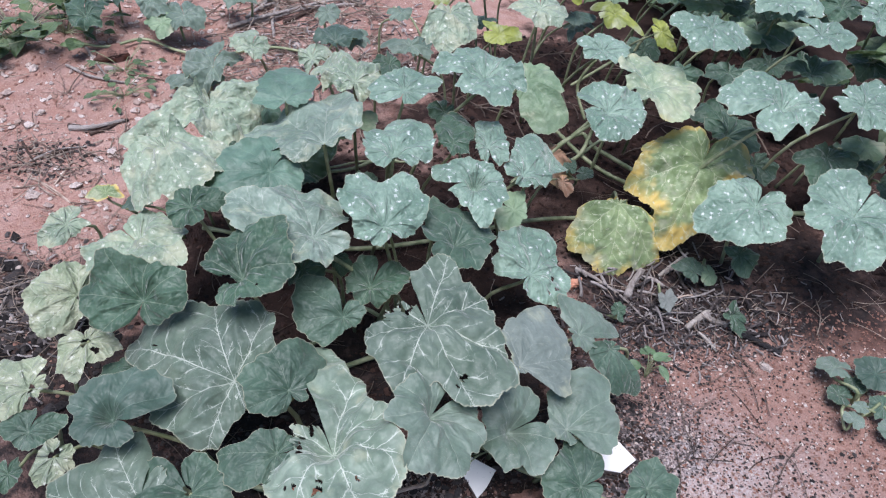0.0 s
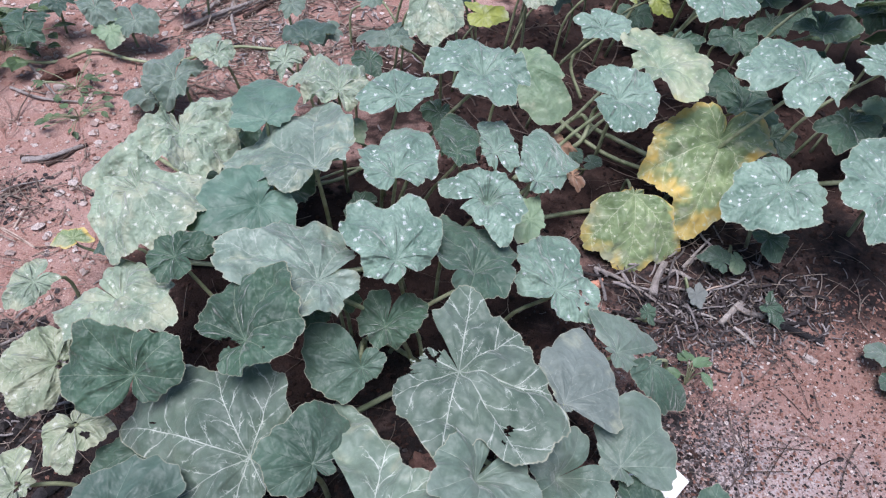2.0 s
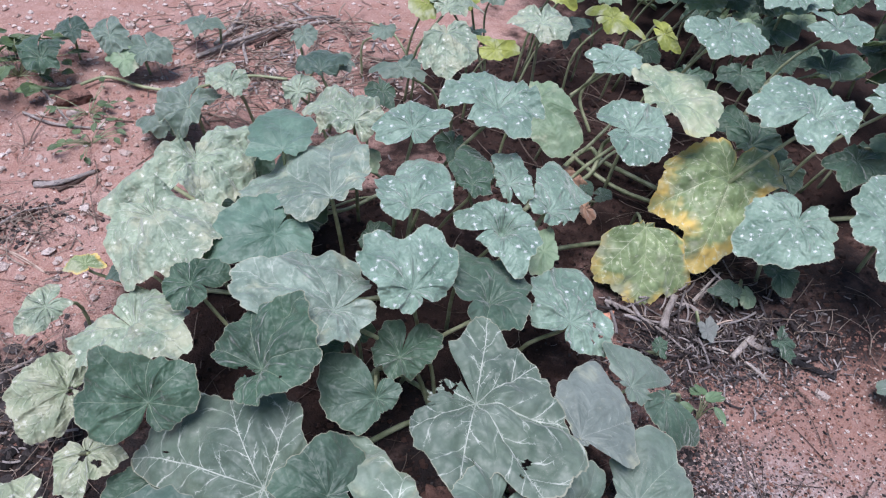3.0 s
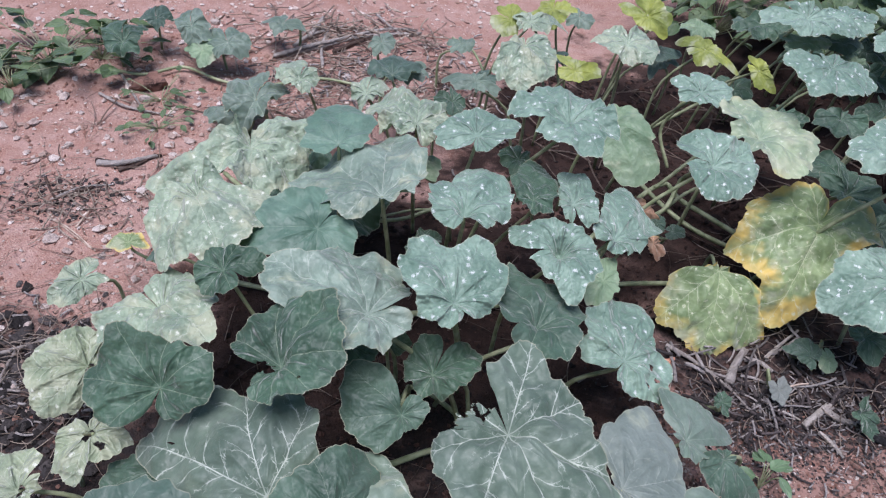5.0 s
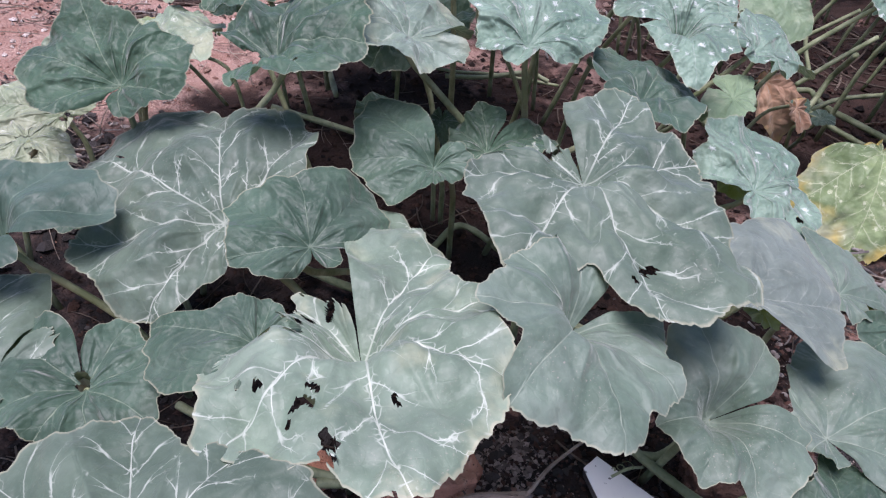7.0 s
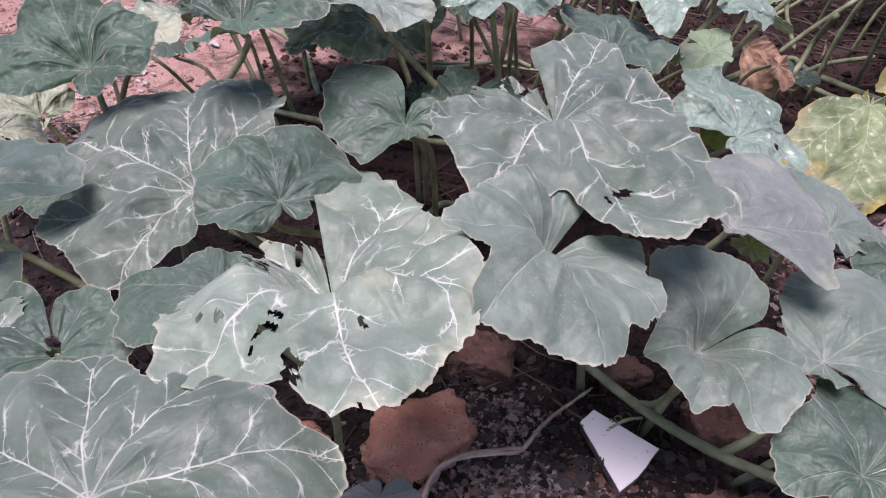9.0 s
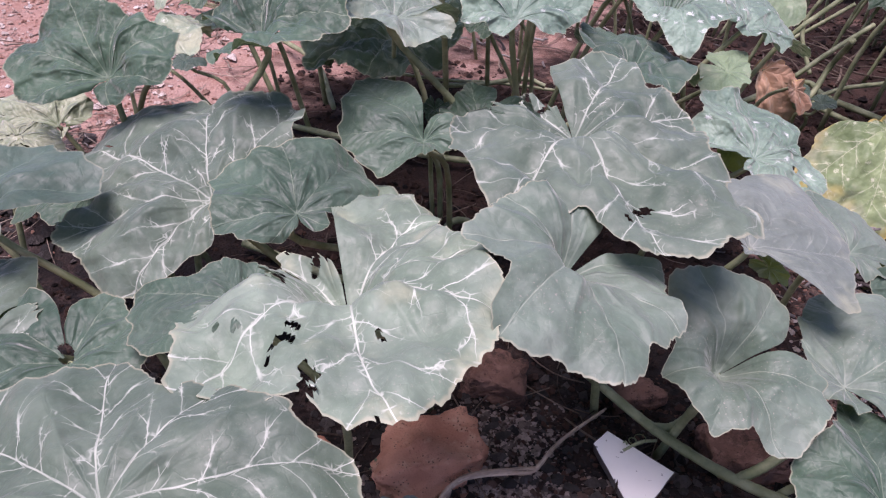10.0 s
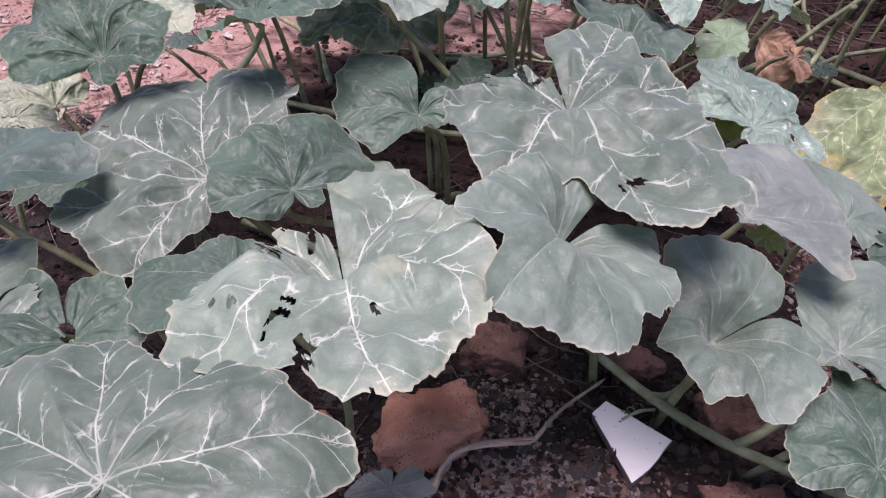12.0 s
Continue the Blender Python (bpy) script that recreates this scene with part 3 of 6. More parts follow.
leaf(front, "pv", (-0.094, 0.830, 0.281), (10, 5, -153), (0.290, 0.156, 0.115, 0.128, 0.129, 0.145, 0.177, 0.188, 0.171, 0.173, 0.147, 0.073, 0.085, 0.092, 0.045), foot=(-0.05,1.02), cup=0.34, holes=((49, 0.64, 0.004), (28, 0.66, 0.007), (31, 0.68, 0.005), (28, 0.57, 0.005), (-8, 0.58, 0.004), (16, 0.85, 0.007), (16, 0.92, 0.006), (1, 0.99, 0.004), (31, 0.77, 0.003), (55, 0.76, 0.003),), ragged=(73, 166), notch=9)
leaf(front, "gr", (0.086, 0.896, 0.318), (6, -19, 157), (0.020, 0.092, 0.090, 0.100, 0.111, 0.127, 0.131, 0.132, 0.093, 0.104, 0.093, 0.080, 0.087, 0.100, 0.096), cup=0.38, foot=(0.163, 1.065))
leaf(front, "gr", (0.260, 0.953, 0.196), (-4, -24, 119), (0.077, 0.085, 0.099, 0.101, 0.078, 0.085, 0.081, 0.073, 0.064, 0.072, 0.103, 0.093, 0.092, 0.088, 0.086), fold=0.22, cup=0.56, foot=(0.240, 1.014))
leaf(front, "gr", (0.385, 0.965, 0.200), (10, -9, 43), (0.037, 0.039, 0.032, 0.033, 0.034, 0.042, 0.045, 0.058, 0.098, 0.144, 0.180, 0.123, 0.122, 0.108, 0.107), foot=(0.462, 1.086))
leaf(front, "gd", (0.407, 0.851, 0.167), (-4, -13, 107), (0.046, 0.041, 0.044, 0.046, 0.050, 0.047, 0.052, 0.074, 0.087, 0.073, 0.083, 0.106, 0.099, 0.081, 0.060), foot=(0.342, 0.955))
leaf(front, "gv", (0.074, 1.089, 0.369), (-6, 2, -154), (0.132, 0.173, 0.138, 0.127, 0.147, 0.160, 0.237, 0.205, 0.151, 0.170, 0.154, 0.127, 0.107, 0.079, 0.048), crease=(-44, 0.26), droop=0.05, cup=0.12, holes=((-5, 0.65, 0.007), (-2, 0.71, 0.004), (4, 0.78, 0.003),), ragged=(106, 160), notch=7)
leaf(front, "gv", (-0.312, 0.990, 0.276), (3, -21, 70), (0.055, 0.062, 0.085, 0.135, 0.156, 0.170, 0.140, 0.262, 0.268, 0.170, 0.186, 0.156, 0.110, 0.065, 0.055), cup=0.10, holes=((4, 0.75, 0.003),))
leaf(front, "gd", (-0.196, 0.958, 0.297), (22, 3, 32), (0.028, 0.046, 0.071, 0.083, 0.090, 0.102, 0.098, 0.086, 0.112, 0.113, 0.108, 0.049, 0.031, 0.040, 0.035), fold=-0.12, cup=0.14, foot=(-0.179, 1.292))
leaf(front, "gd", (-0.108, 1.152, 0.308), (-24, 1, -166), (0.020, 0.035, 0.045, 0.049, 0.043, 0.036, 0.034, 0.031, 0.051, 0.077, 0.096, 0.103, 0.124, 0.129, 0.104), cup=0.2, ruffle=0.09, foot=(-0.107, 1.392))
leaf(front, "gy", (0.279, 1.056, 0.290), (-3, 11, -70), (0.020, 0.020, 0.030, 0.089, 0.131, 0.178, 0.165, 0.121, 0.117, 0.111, 0.020, 0.020, 0.020, 0.020, 0.020), fold=0.12)
leaf(front, "sp", (0.334, 1.382, 0.247), (-1, 24, -41), (0.074, 0.089, 0.109, 0.123, 0.131, 0.142, 0.170, 0.107, 0.090, 0.106, 0.108, 0.101, 0.084, 0.071, 0.063), holes=((54, 0.51, 0.006), (97, 0.59, 0.005), (76, 0.67, 0.005),))
leaf(front, "gd", (0.133, 1.348, 0.354), (-12, 2, -57), (0.095, 0.089, 0.092, 0.120, 0.180, 0.102, 0.133, 0.120, 0.088, 0.081, 0.090, 0.099, 0.105, 0.094, 0.104), cup=0.25, ruffle=0.1)
leaf(front, "gv", (-0.163, 0.574, 0.320), (9, -7, 32), (0.034, 0.038, 0.047, 0.066, 0.093, 0.141, 0.140, 0.125, 0.099, 0.103, 0.128, 0.151, 0.129, 0.077, 0.042), cup=0.04, foot=(-0.124, 0.794))
leaf(front, "gd", (-0.358, 0.777, 0.206), (-12, 8, -146), (0.073, 0.078, 0.073, 0.068, 0.081, 0.083, 0.059, 0.050, 0.055, 0.064, 0.076, 0.086, 0.109, 0.126, 0.107), holes=((-179, 0.32, 0.006), (175, 0.10, 0.007), (178, 0.31, 0.004),))
leaf(front, "gd", (-0.202, 0.834, 0.267), (-0, -14, 91), (0.043, 0.045, 0.042, 0.048, 0.065, 0.091, 0.110, 0.106, 0.067, 0.056, 0.049, 0.045, 0.043, 0.044, 0.047))
leaf(front, "gv", (-0.444, 0.756, 0.204), (-16, -1, 177), (0.092, 0.060, 0.030, 0.026, 0.025, 0.028, 0.063, 0.090, 0.100, 0.120, 0.159, 0.187, 0.144, 0.145, 0.150), ragged=(-180, -155))
leaf(front, "bl", (-0.531, 0.899, 0.255), (5, -19, 75), (0.076, 0.067, 0.062, 0.059, 0.068, 0.067, 0.063, 0.076, 0.083, 0.078, 0.086, 0.101, 0.129, 0.122, 0.072), cup=0.52)
leaf(front, "dk", (-0.531, 1.143, 0.334), (37, 2, -4), (0.067, 0.089, 0.109, 0.118, 0.121, 0.135, 0.100, 0.079, 0.094, 0.106, 0.106, 0.092, 0.076, 0.059, 0.036), ruffle=0.1, cup=0.28)
leaf(front, "dk", (-0.319, 1.162, 0.400), (19, 14, -79), (0.069, 0.089, 0.090, 0.113, 0.128, 0.150, 0.140, 0.115, 0.115, 0.090, 0.080, 0.082, 0.077, 0.054, 0.038), ruffle=0.14, cup=0.28, holes=((169, 0.78, 0.012), (43, 0.64, 0.003),))
leaf(front, "pf", (-0.188, 1.291, 0.413), (14, -5, 114), (0.088, 0.079, 0.071, 0.087, 0.101, 0.113, 0.097, 0.116, 0.206, 0.203, 0.168, 0.167, 0.175, 0.124, 0.106), cup=0.06)
leaf(front, "sp", (-0.032, 1.335, 0.417), (25, -1, 31), (0.048, 0.057, 0.064, 0.072, 0.079, 0.103, 0.136, 0.148, 0.116, 0.152, 0.133, 0.095, 0.073, 0.056, 0.048), cup=0.2, ruffle=0.1)
leaf(front, "sp", (-0.025, 1.553, 0.452), (0, 3, -3), (0.065, 0.065, 0.077, 0.073, 0.083, 0.106, 0.108, 0.195, 0.173, 0.121, 0.103, 0.078, 0.075, 0.064, 0.059), cup=0.22, ruffle=0.1)
leaf(front, "sp", (0.181, 1.527, 0.385), (7, 18, -74), (0.101, 0.112, 0.089, 0.063, 0.055, 0.057, 0.067, 0.064, 0.072, 0.089, 0.102, 0.121, 0.087, 0.065, 0.083), cup=0.63)
leaf(front, "sp", (0.318, 1.639, 0.358), (-10, 27, -51), (0.065, 0.063, 0.058, 0.064, 0.092, 0.140, 0.245, 0.224, 0.097, 0.070, 0.048, 0.044, 0.048, 0.051, 0.065))
leaf(front, "dk", (0.125, 1.656, 0.432), (2, -7, -48), (0.039, 0.037, 0.041, 0.055, 0.101, 0.178, 0.147, 0.073, 0.058, 0.049, 0.048, 0.061, 0.053, 0.048, 0.053), ruffle=0.2, cup=0.04)
leaf(front, "sp", (0.218, 1.684, 0.409), (14, -3, 10), (0.060, 0.041, 0.037, 0.032, 0.031, 0.035, 0.053, 0.104, 0.106, 0.073, 0.061, 0.054, 0.060, 0.066, 0.069))
leaf(front, "gr", (0.446, 1.231, 0.202), (-12, 16, -73), (0.040, 0.026, 0.070, 0.108, 0.100, 0.101, 0.123, 0.132, 0.036, 0.049, 0.045, 0.044, 0.043, 0.041, 0.040))
leaf(front, "gd", (0.526, 1.216, 0.172), (-5, -35, 143), (0.020, 0.020, 0.020, 0.134, 0.114, 0.107, 0.077, 0.065, 0.066, 0.058, 0.035, 0.020, 0.020, 0.020, 0.020))
leaf(front, "gd", (0.564, 0.882, 0.117), (13, 6, -24), (0.049, 0.054, 0.042, 0.043, 0.047, 0.047, 0.064, 0.071, 0.063, 0.070, 0.062, 0.059, 0.045, 0.045, 0.046))
leaf(front, "dk", (-0.058, 1.276, 0.275), (-13, -5, 159), (0.104, 0.099, 0.092, 0.068, 0.063, 0.054, 0.049, 0.056, 0.053, 0.056, 0.059, 0.058, 0.069, 0.074, 0.084))
leaf(front, "dk", (-0.238, 1.385, 0.215), (-13, -6, 155), (0.065, 0.062, 0.068, 0.061, 0.069, 0.064, 0.057, 0.053, 0.044, 0.045, 0.056, 0.059, 0.066, 0.063, 0.075))
leaf(front, "dk", (-0.107, 1.591, 0.326), (0, -14, 89), (0.046, 0.051, 0.049, 0.056, 0.042, 0.040, 0.042, 0.031, 0.029, 0.032, 0.044, 0.040, 0.040, 0.048, 0.043))
leaf(front, "gn", (0.292, 1.549, 0.311), (-9, 14, -123), (0.054, 0.065, 0.062, 0.067, 0.042, 0.035, 0.036, 0.039, 0.038, 0.049, 0.065, 0.064, 0.057, 0.044, 0.043))
leaf(front, "gd", (-0.538, 1.066, 0.196), (-8, -15, 118), (0.077, 0.092, 0.077, 0.059, 0.057, 0.061, 0.064, 0.100, 0.088, 0.049, 0.033, 0.029, 0.030, 0.038, 0.058))
leaf(front, "gd", (-0.732, 0.924, 0.157), (-13, -11, 159), (0.063, 0.075, 0.063, 0.051, 0.046, 0.040, 0.040, 0.034, 0.035, 0.044, 0.062, 0.050, 0.049, 0.045, 0.051))
leaf(front, "dk", (-0.753, 0.850, 0.117), (-17, 1, -176), (0.038, 0.029, 0.026, 0.030, 0.029, 0.027, 0.032, 0.037, 0.029, 0.028, 0.035, 0.043, 0.030, 0.028, 0.030))
leaf(front, "pl", (-0.643, 0.850, 0.190), (-16, -18, 161), (0.040, 0.037, 0.034, 0.040, 0.040, 0.040, 0.052, 0.056, 0.053, 0.033, 0.029, 0.029, 0.038, 0.037, 0.033), holes=((169, 0.27, 0.009),))
leaf(front, "dd", (0.450, 2.024, 0.171), (-40, 22, -156), (0.020, 0.023, 0.036, 0.037, 0.044, 0.064, 0.121, 0.114, 0.093, 0.050, 0.026, 0.020, 0.020, 0.020, 0.020))
leaf(front, "dd", (0.476, 1.832, 0.201), (-44, 29, -139), (0.020, 0.020, 0.020, 0.020, 0.020, 0.021, 0.046, 0.045, 0.051, 0.028, 0.020, 0.020, 0.020, 0.020, 0.029))
leaf(front, "da", (-0.048, 0.815, 0.029), (-6, 6, 179), (0.029, 0.036, 0.040, 0.047, 0.035, 0.033, 0.028, 0.028, 0.036, 0.050, 0.053, 0.038, 0.031, 0.025, 0.024), stalk=False)
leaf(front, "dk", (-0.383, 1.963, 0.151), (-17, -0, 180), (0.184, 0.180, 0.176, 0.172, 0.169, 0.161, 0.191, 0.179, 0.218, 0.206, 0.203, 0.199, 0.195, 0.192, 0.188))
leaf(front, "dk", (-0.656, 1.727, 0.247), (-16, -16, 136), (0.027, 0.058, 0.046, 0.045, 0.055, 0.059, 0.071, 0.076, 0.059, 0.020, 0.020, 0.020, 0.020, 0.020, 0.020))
leaf(front, "gn", (-0.156, 1.883, 0.331), (-19, -11, 152), (0.067, 0.074, 0.069, 0.066, 0.030, 0.020, 0.020, 0.020, 0.020, 0.020, 0.020, 0.036, 0.085, 0.065, 0.069))
leaf(front, "dk", (-0.151, 1.408, 0.238), (-21, 5, -166), (0.020, 0.020, 0.020, 0.024, 0.030, 0.046, 0.049, 0.049, 0.032, 0.021, 0.020, 0.020, 0.020, 0.020, 0.020))
# brightly lit undersides of two leaves above, put in as separate lime pieces
leaf(front, "yb", (0.337, 1.499, 0.204), (-20, 2, -140), (0.060, 0.020, 0.020, 0.020, 0.020, 0.049, 0.067, 0.051, 0.046, 0.054, 0.056, 0.045, 0.047, 0.054, 0.067), stalk=False)
leaf(front, "yb", (0.322, 1.115, 0.231), (-18, 9, -122), (0.021, 0.020, 0.020, 0.020, 0.020, 0.020, 0.026, 0.026, 0.020, 0.020, 0.020, 0.020, 0.023, 0.022, 0.025), stalk=False)
leaf(front, "yb", (0.485, 1.274, 0.161), (-2, 17, -95), (0.020, 0.020, 0.020, 0.020, 0.020, 0.028, 0.046, 0.030, 0.020, 0.020, 0.020, 0.020, 0.020, 0.026, 0.026), stalk=False)

leaf(crest, "pa", (-0.597, 1.598, 0.400), (-2, 17, 165), (0.058, 0.062, 0.081, 0.186, 0.191, 0.201, 0.166, 0.161, 0.134, 0.094, 0.063, 0.056, 0.063, 0.060, 0.055), ruffle=0.2, cup=0.28, droop=0.3)
leaf(crest, "pa", (-0.536, 1.803, 0.402), (-7, -7, -164), (0.057, 0.246, 0.185, 0.140, 0.145, 0.142, 0.153, 0.151, 0.142, 0.175, 0.245, 0.095, 0.046, 0.041, 0.031), ruffle=0.2, cup=0.25, droop=0.3)
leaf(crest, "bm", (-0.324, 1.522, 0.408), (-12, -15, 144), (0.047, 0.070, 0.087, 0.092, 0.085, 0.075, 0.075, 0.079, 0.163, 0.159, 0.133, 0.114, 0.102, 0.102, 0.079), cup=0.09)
leaf(crest, "pf", (-0.202, 1.611, 0.441), (2, -9, 1), (0.077, 0.102, 0.115, 0.174, 0.237, 0.210, 0.228, 0.236, 0.175, 0.118, 0.086, 0.068, 0.062, 0.062, 0.055), cup=0.11)
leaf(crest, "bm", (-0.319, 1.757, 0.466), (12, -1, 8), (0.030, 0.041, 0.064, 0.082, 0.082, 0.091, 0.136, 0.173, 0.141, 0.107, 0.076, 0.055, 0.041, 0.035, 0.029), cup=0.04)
leaf(crest, "pa", (-0.152, 1.895, 0.453), (14, -0, -0), (0.054, 0.058, 0.078, 0.084, 0.101, 0.182, 0.162, 0.143, 0.119, 0.094, 0.074, 0.072, 0.066, 0.056, 0.059), ruffle=0.25, droop=0.3)
leaf(crest, "sp", (-0.009, 1.787, 0.500), (13, 3, -14), (0.064, 0.071, 0.098, 0.096, 0.084, 0.075, 0.081, 0.080, 0.087, 0.106, 0.094, 0.060, 0.052, 0.048, 0.055))
leaf(crest, "sp", (0.208, 1.880, 0.498), (0, -1, -67), (0.130, 0.145, 0.141, 0.147, 0.146, 0.123, 0.101, 0.095, 0.102, 0.118, 0.116, 0.147, 0.145, 0.118, 0.119), cup=0.2, ruffle=0.12)
leaf(crest, "gn", (0.368, 2.125, 0.368), (-15, 27, -141), (0.047, 0.059, 0.057, 0.076, 0.083, 0.090, 0.122, 0.169, 0.192, 0.120, 0.070, 0.041, 0.033, 0.030, 0.032))
leaf(crest, "sp", (0.561, 1.851, 0.436), (-11, 15, -100), (0.105, 0.104, 0.106, 0.101, 0.097, 0.137, 0.127, 0.101, 0.100, 0.101, 0.104, 0.106, 0.099, 0.087, 0.066), cup=0.15, ruffle=0.1)
leaf(crest, "yg", (0.723, 2.023, 0.423), (-6, 6, -126), (0.152, 0.157, 0.189, 0.153, 0.148, 0.152, 0.148, 0.138, 0.158, 0.125, 0.079, 0.071, 0.066, 0.070, 0.088), cup=0.08)
leaf(crest, "sp", (0.594, 2.177, 0.457), (-12, 7, -152), (0.087, 0.078, 0.078, 0.073, 0.088, 0.075, 0.061, 0.063, 0.054, 0.054, 0.066, 0.063, 0.067, 0.085, 0.080))
leaf(crest, "pa", (0.113, 2.281, 0.495), (-10, 3, 175), (0.034, 0.043, 0.069, 0.071, 0.096, 0.106, 0.126, 0.131, 0.133, 0.109, 0.072, 0.043, 0.039, 0.037, 0.032), ruffle=0.12, droop=0.3, cup=0.2)
leaf(crest, "pa", (0.399, 2.318, 0.511), (-14, -1, 177), (0.076, 0.089, 0.079, 0.088, 0.093, 0.090, 0.079, 0.077, 0.068, 0.076, 0.086, 0.096, 0.086, 0.076, 0.068))
leaf(crest, "gr", (-0.010, 2.407, 0.306), (-6, -13, 116), (0.089, 0.071, 0.053, 0.052, 0.041, 0.038, 0.042, 0.061, 0.077, 0.107, 0.061, 0.041, 0.035, 0.036, 0.043), ruffle=0.16, droop=0.3)
leaf(crest, "dk", (-0.075, 2.290, 0.296), (-13, 6, -156), (0.050, 0.045, 0.030, 0.028, 0.030, 0.041, 0.052, 0.079, 0.072, 0.067, 0.053, 0.052, 0.058, 0.045, 0.041))
leaf(crest, "dk", (0.108, 1.926, 0.356), (-16, -5, 164), (0.033, 0.028, 0.028, 0.035, 0.054, 0.049, 0.053, 0.064, 0.049, 0.046, 0.055, 0.048, 0.039, 0.041, 0.049))
leaf(crest, "gd", (0.575, 1.976, 0.129), (2, 17, -83), (0.029, 0.024, 0.024, 0.026, 0.024, 0.026, 0.035, 0.030, 0.032, 0.027, 0.022, 0.022, 0.028, 0.031, 0.032))
leaf(crest, "gd", (0.527, 1.998, 0.139), (31, -1, 1), (0.028, 0.020, 0.020, 0.020, 0.020, 0.020, 0.020, 0.029, 0.027, 0.029, 0.026, 0.023, 0.026, 0.029, 0.027))
leaf(crest, "bl", (0.612, 2.744, 0.300), (-9, 14, -121), (0.034, 0.027, 0.025, 0.028, 0.036, 0.089, 0.076, 0.045, 0.041, 0.044, 0.047, 0.044, 0.051, 0.078, 0.047))

leaf(right, "ye", (0.909, 1.910, 0.253), (-28, -6, 154), (0.076, 0.110, 0.150, 0.145, 0.118, 0.119, 0.236, 0.275, 0.237, 0.231, 0.200, 0.146, 0.130, 0.107, 0.037), ruffle=0.14, cup=0.2, foot=(0.93, 2.0))
leaf(right, "ye", (0.651, 1.795, 0.160), (-29, -3, 174), (0.020, 0.020, 0.020, 0.023, 0.135, 0.220, 0.196, 0.210, 0.191, 0.176, 0.128, 0.037, 0.022, 0.020, 0.020), ruffle=0.12, droop=0.25, foot=(0.66, 1.92))
leaf(right, "sp", (0.973, 1.642, 0.300), (-17, -1, 149), (0.055, 0.079, 0.078, 0.089, 0.101, 0.119, 0.128, 0.134, 0.172, 0.167, 0.140, 0.118, 0.102, 0.100, 0.073), cup=0.15, ruffle=0.1)
leaf(right, "sp", (1.032, 1.830, 0.496), (2, 6, -63), (0.171, 0.175, 0.160, 0.151, 0.137, 0.104, 0.096, 0.107, 0.095, 0.101, 0.097, 0.101, 0.115, 0.153, 0.171), cup=0.2, ruffle=0.1)
leaf(right, "sp", (0.911, 2.186, 0.555), (-16, 4, -124), (0.059, 0.047, 0.043, 0.047, 0.062, 0.122, 0.139, 0.108, 0.112, 0.104, 0.115, 0.140, 0.138, 0.141, 0.086))
leaf(right, "sp", (1.334, 2.322, 0.498), (-6, 13, -114), (0.101, 0.085, 0.062, 0.057, 0.061, 0.084, 0.123, 0.101, 0.089, 0.082, 0.073, 0.085, 0.093, 0.089, 0.105))
leaf(right, "sp", (1.312, 1.912, 0.478), (-6, 13, -116), (0.081, 0.073, 0.073, 0.090, 0.132, 0.185, 0.128, 0.119, 0.098, 0.087, 0.094, 0.077, 0.073, 0.086, 0.106))
leaf(right, "sp", (1.205, 1.578, 0.337), (-11, -9, 142), (0.150, 0.118, 0.114, 0.107, 0.117, 0.151, 0.177, 0.163, 0.140, 0.136, 0.133, 0.128, 0.148, 0.162, 0.169))
leaf(right, "dk", (1.008, 2.085, 0.293), (-10, -10, 133), (0.034, 0.042, 0.066, 0.096, 0.134, 0.126, 0.092, 0.087, 0.091, 0.113, 0.097, 0.080, 0.060, 0.037, 0.033))
leaf(right, "sp", (1.252, 2.491, 0.519), (-13, -5, 158), (0.088, 0.108, 0.110, 0.066, 0.057, 0.059, 0.061, 0.059, 0.076, 0.097, 0.099, 0.069, 0.062, 0.056, 0.060))
leaf(right, "sp", (1.584, 2.453, 0.518), (-13, -4, 163), (0.161, 0.218, 0.130, 0.117, 0.098, 0.081, 0.086, 0.090, 0.093, 0.086, 0.084, 0.066, 0.063, 0.070, 0.098))
leaf(right, "sp", (1.020, 2.660, 0.498), (-8, 15, -119), (0.095, 0.060, 0.050, 0.054, 0.065, 0.145, 0.208, 0.141, 0.099, 0.086, 0.089, 0.090, 0.112, 0.151, 0.154))
leaf(right, "sp", (1.304, 2.555, 0.479), (-22, -3, 172), (0.096, 0.142, 0.158, 0.130, 0.083, 0.077, 0.069, 0.062, 0.068, 0.098, 0.110, 0.090, 0.079, 0.085, 0.083))
leaf(right, "sp", (1.387, 2.795, 0.499), (-7, 9, -130), (0.046, 0.047, 0.043, 0.047, 0.064, 0.110, 0.111, 0.067, 0.060, 0.060, 0.056, 0.060, 0.093, 0.087, 0.052))
leaf(right, "bl", (1.196, 2.729, 0.400), (-22, -3, 173), (0.053, 0.058, 0.063, 0.071, 0.051, 0.048, 0.053, 0.048, 0.052, 0.059, 0.056, 0.059, 0.041, 0.036, 0.038))
leaf(right, "yb", (0.543, 2.748, 0.425), (-27, 32, -155), (0.126, 0.086, 0.069, 0.060, 0.062, 0.079, 0.079, 0.088, 0.058, 0.049, 0.045, 0.044, 0.050, 0.083, 0.130), fold=0.3, droop=0.3)
leaf(right, "yb", (0.732, 2.657, 0.367), (1, 33, -126), (0.152, 0.081, 0.042, 0.035, 0.034, 0.038, 0.057, 0.116, 0.074, 0.064, 0.067, 0.053, 0.048, 0.051, 0.064), fold=0.3, droop=0.3)
leaf(right, "yb", (0.900, 2.583, 0.344), (-29, 35, -158), (0.083, 0.048, 0.036, 0.028, 0.028, 0.032, 0.050, 0.078, 0.060, 0.050, 0.038, 0.029, 0.029, 0.032, 0.047), fold=0.35, droop=0.3)
